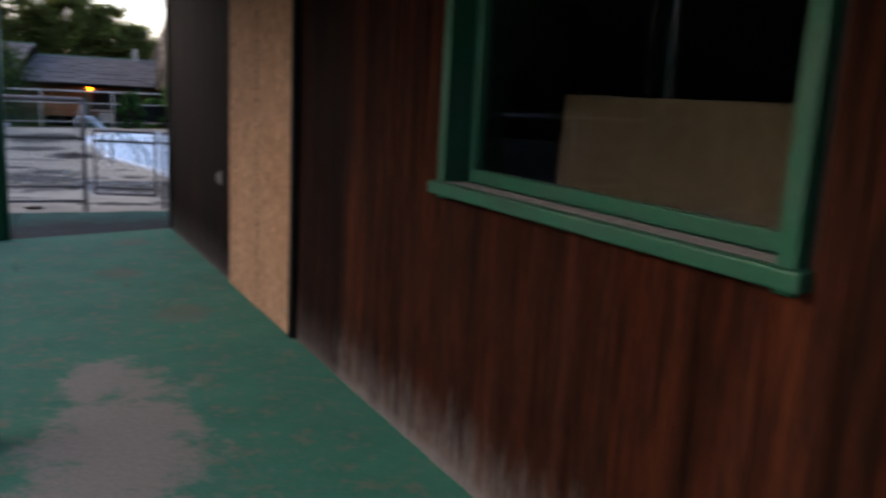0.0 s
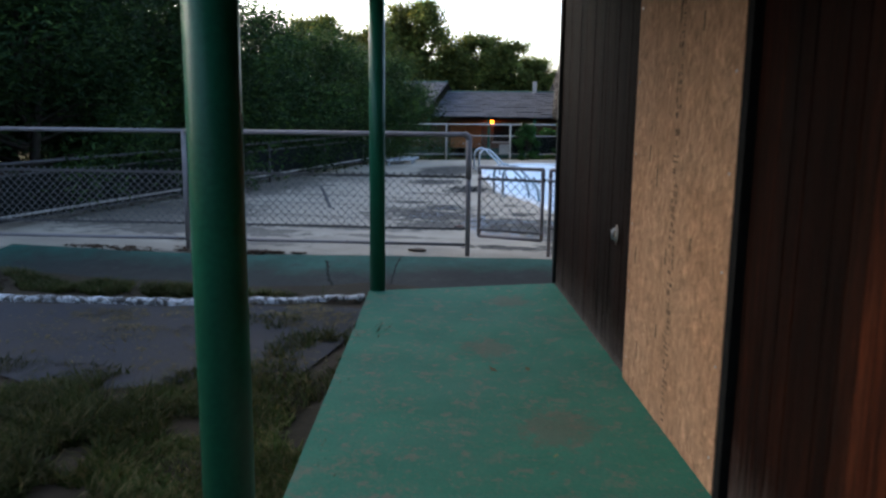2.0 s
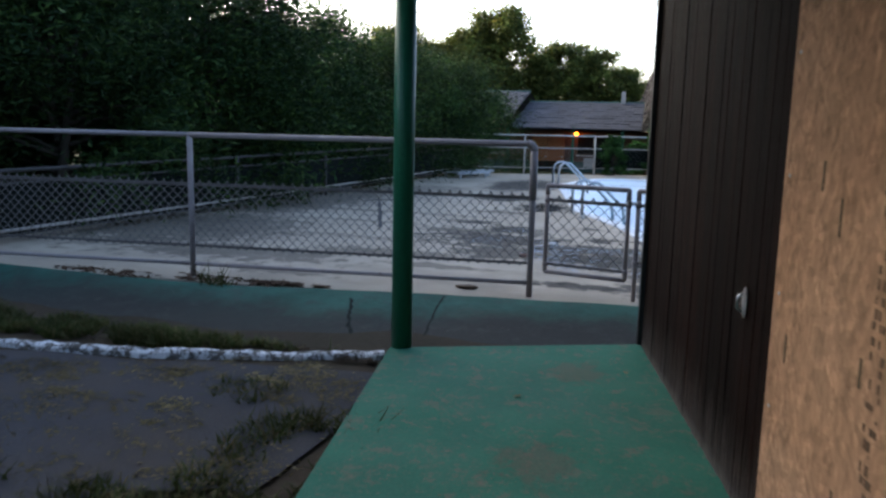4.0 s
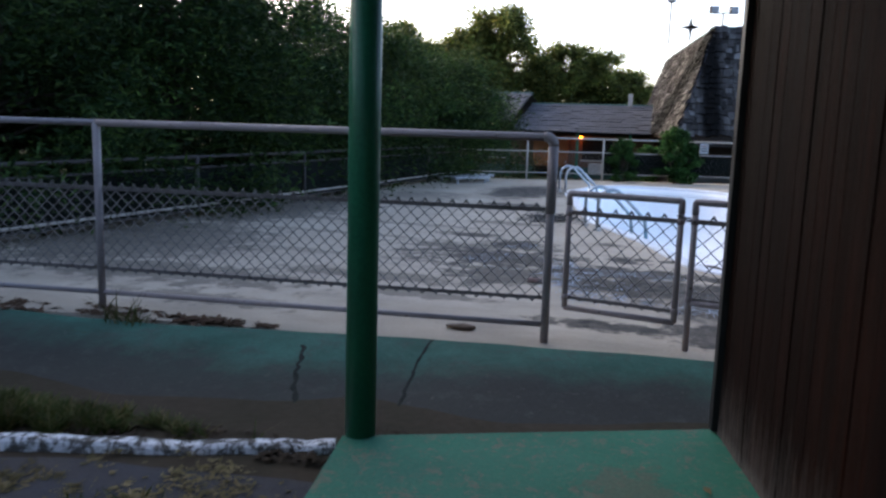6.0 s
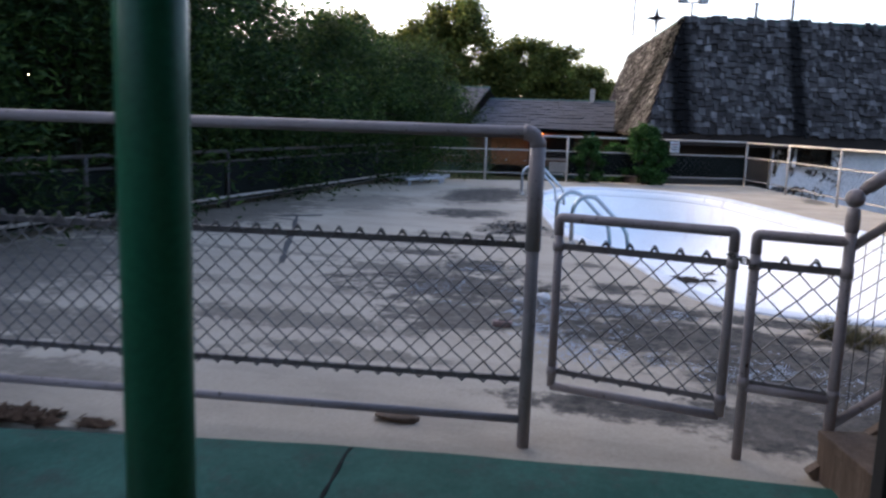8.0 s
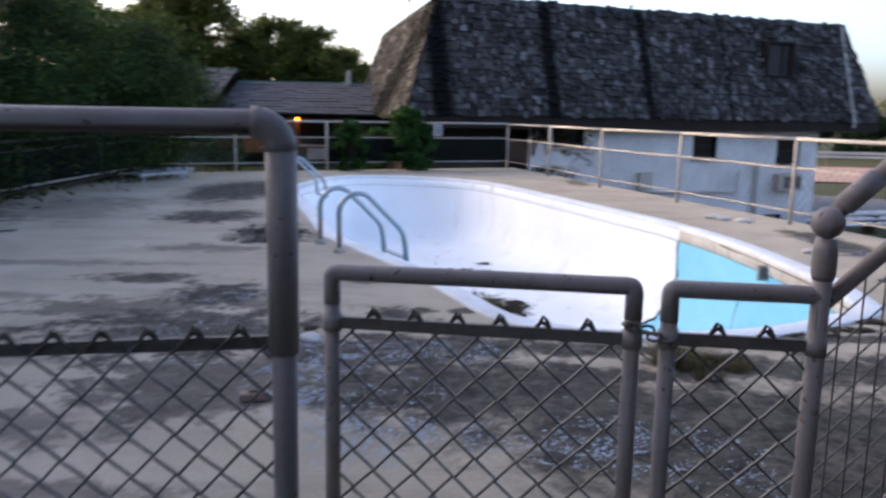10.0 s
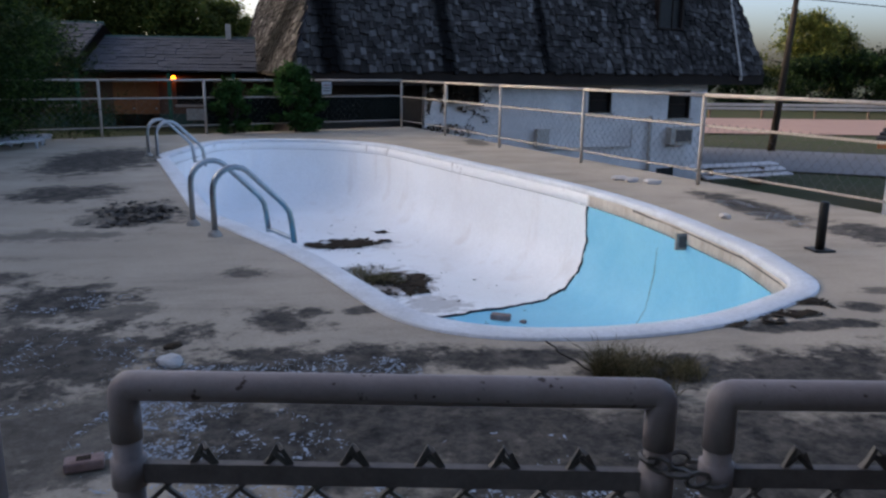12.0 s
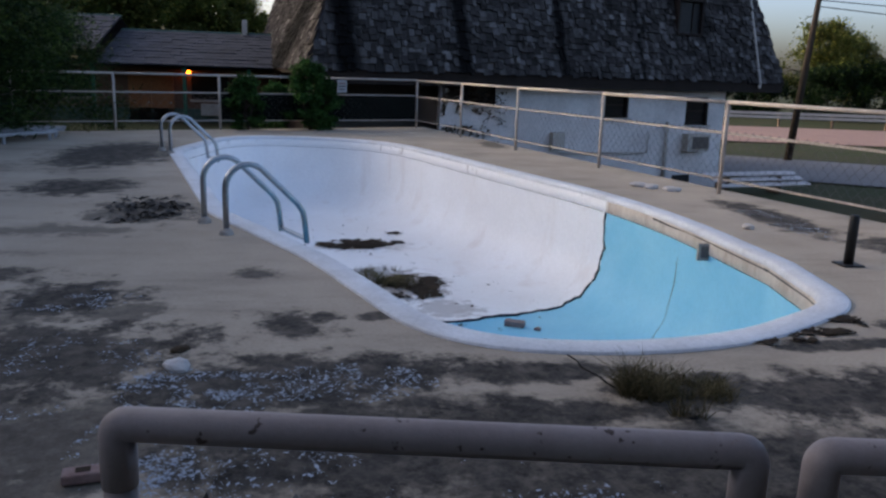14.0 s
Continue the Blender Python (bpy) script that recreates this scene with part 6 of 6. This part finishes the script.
chunk("concrete_chunk", "pale broken concrete lump on the deck", (-2.03, 11.60, 0), (0.15, 0.10, 0.06), "stone", 41)
chunk("concrete_chunk", "small dark stone on the deck", (-2.05, 11.83, 0), (0.10, 0.06, 0.03), "dead", 42)
chunk("concrete_chunk", "pale rubble lump near the side fence", (2.35, 14.75, 0), (0.13, 0.1, 0.07), "stone", 3)
for k, (x, y) in enumerate(((2.45, 17.2), (2.62, 17.0), (2.35, 17.35))):
    chunk("rubble_piece", "pale crumbled rubble at the fence foot", (x, y, 0), (0.22, 0.15, 0.08), "stone", 10 + k)
brick = link("brick_piece", bx((0, 0, 0.03), (0.20, 0.095, 0.06), None, 0.008), M["redbrick"])
brick.matrix_world = pose(0.49, 15.69, -1.2, 0, 0, -28)
tagged(brick, "faded red brick lying on the pool floor", "brick")
chunk("brick_piece", "small red brick piece in the pool", (0.69, 15.55, -1.2), (0.08, 0.06, 0.05), "redbrick", 22)


def cored_brick():
    b = thing("cored_brick", "pink cored brick lying on the deck", "brick", (-2.14, 10.64, 0.0), 12)
    bm = bx((0, 0, 0.0225), (0.125, 0.065, 0.035), None, 0.008)
    part("brick_body", bm, M["redbrick"], b)
    # no real hole: a dark plate paints the shade of the hollow
    part("core_hole", bx((0.0, 0, 0.0405), (0.045, 0.03, 0.004)), M["dead"], b, "dark plate for the shade in the hollow")


cored_brick()


def flat_litter(name, label, n, spots, size, mat, seed, z=0.004, category="litter", curl=0.15, soil=False):
    """Curled flakes or leaves lying flat."""
    rnd = random.Random(seed)
    quads = []
    for i in range(n):
        x, y, rx, ry = spots[i % len(spots)]
        a, r = rnd.uniform(0, 6.283), math.sqrt(rnd.random())
        p = Vector((x + rx * r * math.cos(a), y + ry * r * math.sin(a), z + rnd.uniform(0, 0.006)))
        if soil:
            p.z += ground_height(p.x, p.y)
        if noise.noise(Vector((p.x * 2.6, p.y * 2.6, seed))) + 0.9 * noise.noise(Vector((p.x * 9, p.y * 9, seed))) + rnd.uniform(-0.3, 0.3) < 0.12:
            continue
        s, t = size * rnd.choice((0.4, 0.6, 0.8, 1.0, 1.5, 2.1)) * rnd.uniform(0.8, 1.2), rnd.uniform(0, 6.283)
        u, v = Vector((math.cos(t), math.sin(t), rnd.uniform(-curl, curl))), Vector((-math.sin(t), math.cos(t), rnd.uniform(-curl, curl)))
        quads.append([p - u * s, p - v * s * rnd.uniform(0.2, 0.7) + u * s * 0.3, p + u * s * 0.9, p + v * s * rnd.uniform(0.15, 0.6)])
    tagged(new(name, from_quads(name, quads, M[mat])), label, category, "", "stuff")


flat_litter("paint_flakes", "pale blue paint flakes scattered on the deck", 21000, [(-1.95, 11.35, 0.28, 0.25), (-1.9, 11.0, 0.3, 0.4), (-1.7, 10.6, 0.45, 0.5), (-0.75, 10.3, 0.5, 0.4), (-2.6, 11.6, 0.5, 0.5), (-1.35, 11.38, 0.45, 0.22), (-1.6, 10.2, 0.3, 0.3), (-0.5, 10.0, 0.5, 0.4), (-2.05, 10.8, 0.2, 0.4), (2.85, 15.0, 0.2, 0.8), (-2.75, 12.7, 0.35, 0.25)], 0.0062, "flake", 7)
flat_litter("leaf_litter", "dead leaves heaped on the deck", 2200, [(-2.98, 15.6, 0.40, 0.75), (-2.9, 15.6, 0.3, 0.5), (-3.15, 15.2, 0.25, 0.3)], 0.028, "leafblack", 8, 0.006, "litter", 0.5)
flat_litter("pool_leaves", "dead leaves lying on the pool floor", 5000, [(-1.0, 19.5, 0.55, 0.3), (-0.7, 19.6, 0.45, 0.2), (-1.0, 19.45, 0.4, 0.25), (-0.1, 20.3, 0.35, 0.14), (-0.4, 17.2, 0.45, 0.5)], 0.05, "dead", 9, -1.192)
flat_litter("pool_specks", "small dark debris specks on the pool floor", 420, [(0.3, 18.5, 1.2, 2.5), (0.2, 16.5, 0.9, 1.2), (0.6, 14.0, 0.9, 1.2), (-1.2, 20.5, 1.2, 1.6)], 0.022, "dead", 19, -1.19)
flat_litter("edge_dirt", "black dirt along the broken coping edge", 900, [(1.22, 11.92, 0.22, 0.05), (0.9, 11.80, 0.22, 0.03), (1.5, 12.12, 0.1, 0.1)], 0.026, "dead", 10, 0.006)
flat_litter("walk_leaves", "few dry leaves on the walkway", 40, [(-0.8, 4.5, 0.7, 2.5), (-0.9, 6.0, 0.7, 1.2)], 0.02, "drygrass", 12, 0.006)
flat_litter("drive_litter", "dry leaves and grit on the old asphalt", 16000, [(-3.2, 5.6, 1.4, 0.8), (-2.4, 5.6, 0.5, 1.1), (-4.6, 5.6, 1.4, 0.8), (-2.7, 6.3, 0.6, 0.4), (-3.4, 6.0, 0.9, 0.35)], 0.011, "drygrass", 15, 0.018, "litter", 0.3, True)
flat_litter("drift_litter", "dry leaf litter along the slab ends", 5200, [(-1.4, 7.2, 0.8, 0.12), (-3.1, 6.85, 0.9, 0.16), (-2.5, 6.9, 0.4, 0.14), (-4.6, 6.7, 1.2, 0.2), (-3.6, 6.9, 0.8, 0.15)], 0.018, "dead", 13, 0.012, "litter", 0.5, True)
flat_litter("fence_litter", "brown pine straw and leaves at the fence foot", 2600, [(-4.4, 8.28, 0.7, 0.12), (-5.3, 8.15, 0.8, 0.14), (-3.7, 8.35, 0.4, 0.08)], 0.022, "straw", 23, 0.006, "litter", 0.4)


def sun_chairs():
    """Stacked white loungers by the hedge."""
    c = thing("sun_lounger", "old white plastic lounger lying by the hedge", "lounger", (-6.35, 22.5, 0), 15, "loungers")
    for y in (-0.28, 0.28):
        part("side_rail", tb([(-0.55, y, 0.13), (0.55, y, 0.13)], 0.025, 8), M["chair"], c)
        for x in (-0.45, 0.4):
            part("leg", tb([(x, y, 0.0), (x, y, 0.13)], 0.025, 8), M["chair"], c)
    for k in range(7):
        part("slat", bx((-0.5 + 0.155 * k, 0, 0.15), (0.1, 0.58, 0.015)), M["chair"], c)
    return c


bd = thing("white_boards", "long white boards leaning by the house corner", "boards", HM @ Vector((12.3, -0.55, -2.05 - EAVE.z)), 14)
for k in range(3):
    part("board", bx((1.4 + 0.2 * k, -0.15 * k, 0.62 - 0.12 * k), (3.4, 0.25, 0.05), pose(0, 0, 0, 12, 0, 0), 0.01), M["whitewall"], bd)
for x in (0.4, 2.4):
    part("trestle", bx((x, -0.1, 0.25), (0.1, 0.5, 0.55), None, 0.01), M["wood"], bd)

lounger = sun_chairs()
copy_thing(lounger, pose(-6.25, 21.6, 0, 0, 0, 60))

sign = thing("small_sign", "small white sign on the far fence", "sign", (-1.1, 25.55, 0.9), 22)
part("plate", bx((0, -0.03, 0), (0.22, 0.012, 0.26), None, 0.003), M["chair"], sign)
for k in range(3):
    part("text_bar", bx((0, -0.038, 0.06 - 0.06 * k), (0.15, 0.003, 0.02)), M["red" if k == 0 else "black"], sign)

tar = thing("tar_seam", "dark T-shaped tar seam on the deck", "stain", (0, 0, 0))
tar["kind"] = "structure"
for a, b, wd, sd in (((-4.45, 12.06, 0.002), (-5.86, 15.25, 0.002), 0.06, 3), ((-6.12, 15.1, 0.004), (-5.62, 15.5, 0.004), 0.13, 4)):
    pts, ws = wander(a, b, 12, sd, wd, 0.008)
    part("seam", ribbon(bmesh.new(), pts, ws, 0.004), M["tar"], tar)
chunk("crumpled_litter", "crumpled dark and white litter at the apron edge", (-2.24, 8.86, 0), (0.2, 0.09, 0.05), "wood", 31, "litter")
for label, ends, wd in (("dark crack filled with soil in the apron", [(-2.98, 8.12), (-2.83, 7.76), (-2.66, 7.44)], 0.032),
                        ("long crack across the apron under the fence", [(-2.31, 8.5), (-2.24, 8.02), (-2.15, 7.52)], 0.018)):
    cracks = thing("apron_crack", label, "crack", (0, 0, 0))
    cracks["kind"] = "structure"
    bmc = bmesh.new()
    for (a, b) in zip(ends, ends[1:]):
        pts, ws = wander((*a, 0), (*b, 0), 9, int(a[1] * 100), wd, 0.010)
        for p in pts:
            p.z = apron_height(p.x, p.y) - 0.001
        ribbon(bmc, pts, ws, 0.004)
    part("crack_fill", bmc, M["crackfill"], cracks)
deck_crack = thing("deck_crack", "thin dark crack from the coping across the deck", "crack", (0, 0, 0))
deck_crack["kind"] = "structure"
pts, ws = wander((-0.30, 11.9, 0.001), (-0.17, 11.25, 0.001), 10, 5, 0.010, 0.012)
part("crack_fill", ribbon(bmesh.new(), pts, ws, 0.003), M["soil"], deck_crack)

# ---------------------------------------------------------------- siding boards and roof shakes
build_planks()


def shake_box(bm, w, m):
    vs = box(bm, (0, 0, 0), (w, 0.045, 0.22), None)
    vs = list(bm.verts)[-8:]
    for v in vs:
        if v.co.z > 0:
            v.co.y += 0.045
        v.co = m @ v.co


def build_shakes():
    """Shakes on the mansard front and left slope: rows of tapered boards, the middle ones single."""
    rnd = random.Random(5)
    joined = bmesh.new()
    meshes = []
    for k in range(6):
        bm = bx((0, 0, 0.0), (0.07 + 0.026 * k, 0.045, 0.22))
        for v in bm.verts:
            if v.co.z > 0:
                v.co.y += 0.045
        me = bpy.data.meshes.new("shake")
        bm.to_mesh(me)
        bm.free()
        me.materials.append(M["shingle"])
        meshes.append(me)
    rows = 21
    tilt = Matrix.Rotation(-math.atan2(LEAN, HT), 4, "X")
    count = 0
    for r in range(rows):
        t = (r + 0.35) / rows
        x = LEAN * t + rnd.uniform(0, 0.1)
        while x < HL - LEAN * t - 0.1:
            k = rnd.randrange(6)
            w = 0.07 + 0.026 * k
            jig = rnd.uniform(-0.045, 0.045)
            if not (11.2 < x + w / 2 < 12.16 and 1.28 < HT * t + 0.05 < 2.32):
                m = HM @ Matrix.Translation((x + w / 2, LEAN * t - 0.03 + rnd.uniform(-0.035, 0.012), HT * t + 0.08 + jig)) @ tilt @ Matrix.Rotation(rnd.gauss(0, 0.025), 4, "Y")
                if 3.9 < x < 10.6 and 3 <= r <= 14 and count < 300:
                    ob = new("shake", meshes[k])
                    ob.parent = house_roof
                    ob.matrix_local = m
                    count += 1
                else:
                    shake_box(joined, w, m)
            x += w + 0.008
    # left slope, seen at a slant
    D = 12.8
    for r in range(rows):
        t = (r + 0.35) / rows
        y = LEAN * t
        while y < D - LEAN * t:
            w = rnd.uniform(0.10, 0.24)
            m = HM @ Matrix.Translation((LEAN * t - 0.03 + rnd.uniform(-0.03, 0.012), y + w / 2, HT * t + 0.06 + rnd.uniform(-0.03, 0.03))) @ Matrix.Rotation(math.radians(-90), 4, "Z") @ tilt
            shake_box(joined, w, m)
            # right slope
            m = HM @ Matrix.Translation((HL - LEAN * t + 0.03, y + w / 2, HT * t + 0.06 + rnd.uniform(-0.03, 0.03))) @ Matrix.Rotation(math.radians(90), 4, "Z") @ tilt
            shake_box(joined, w, m)
            y += w + 0.008
    ob = part("roof_covering", joined, M["shingles"], house_roof, "rows of weathered grey shakes")
    ob["kind"] = "stuff"


build_shakes()
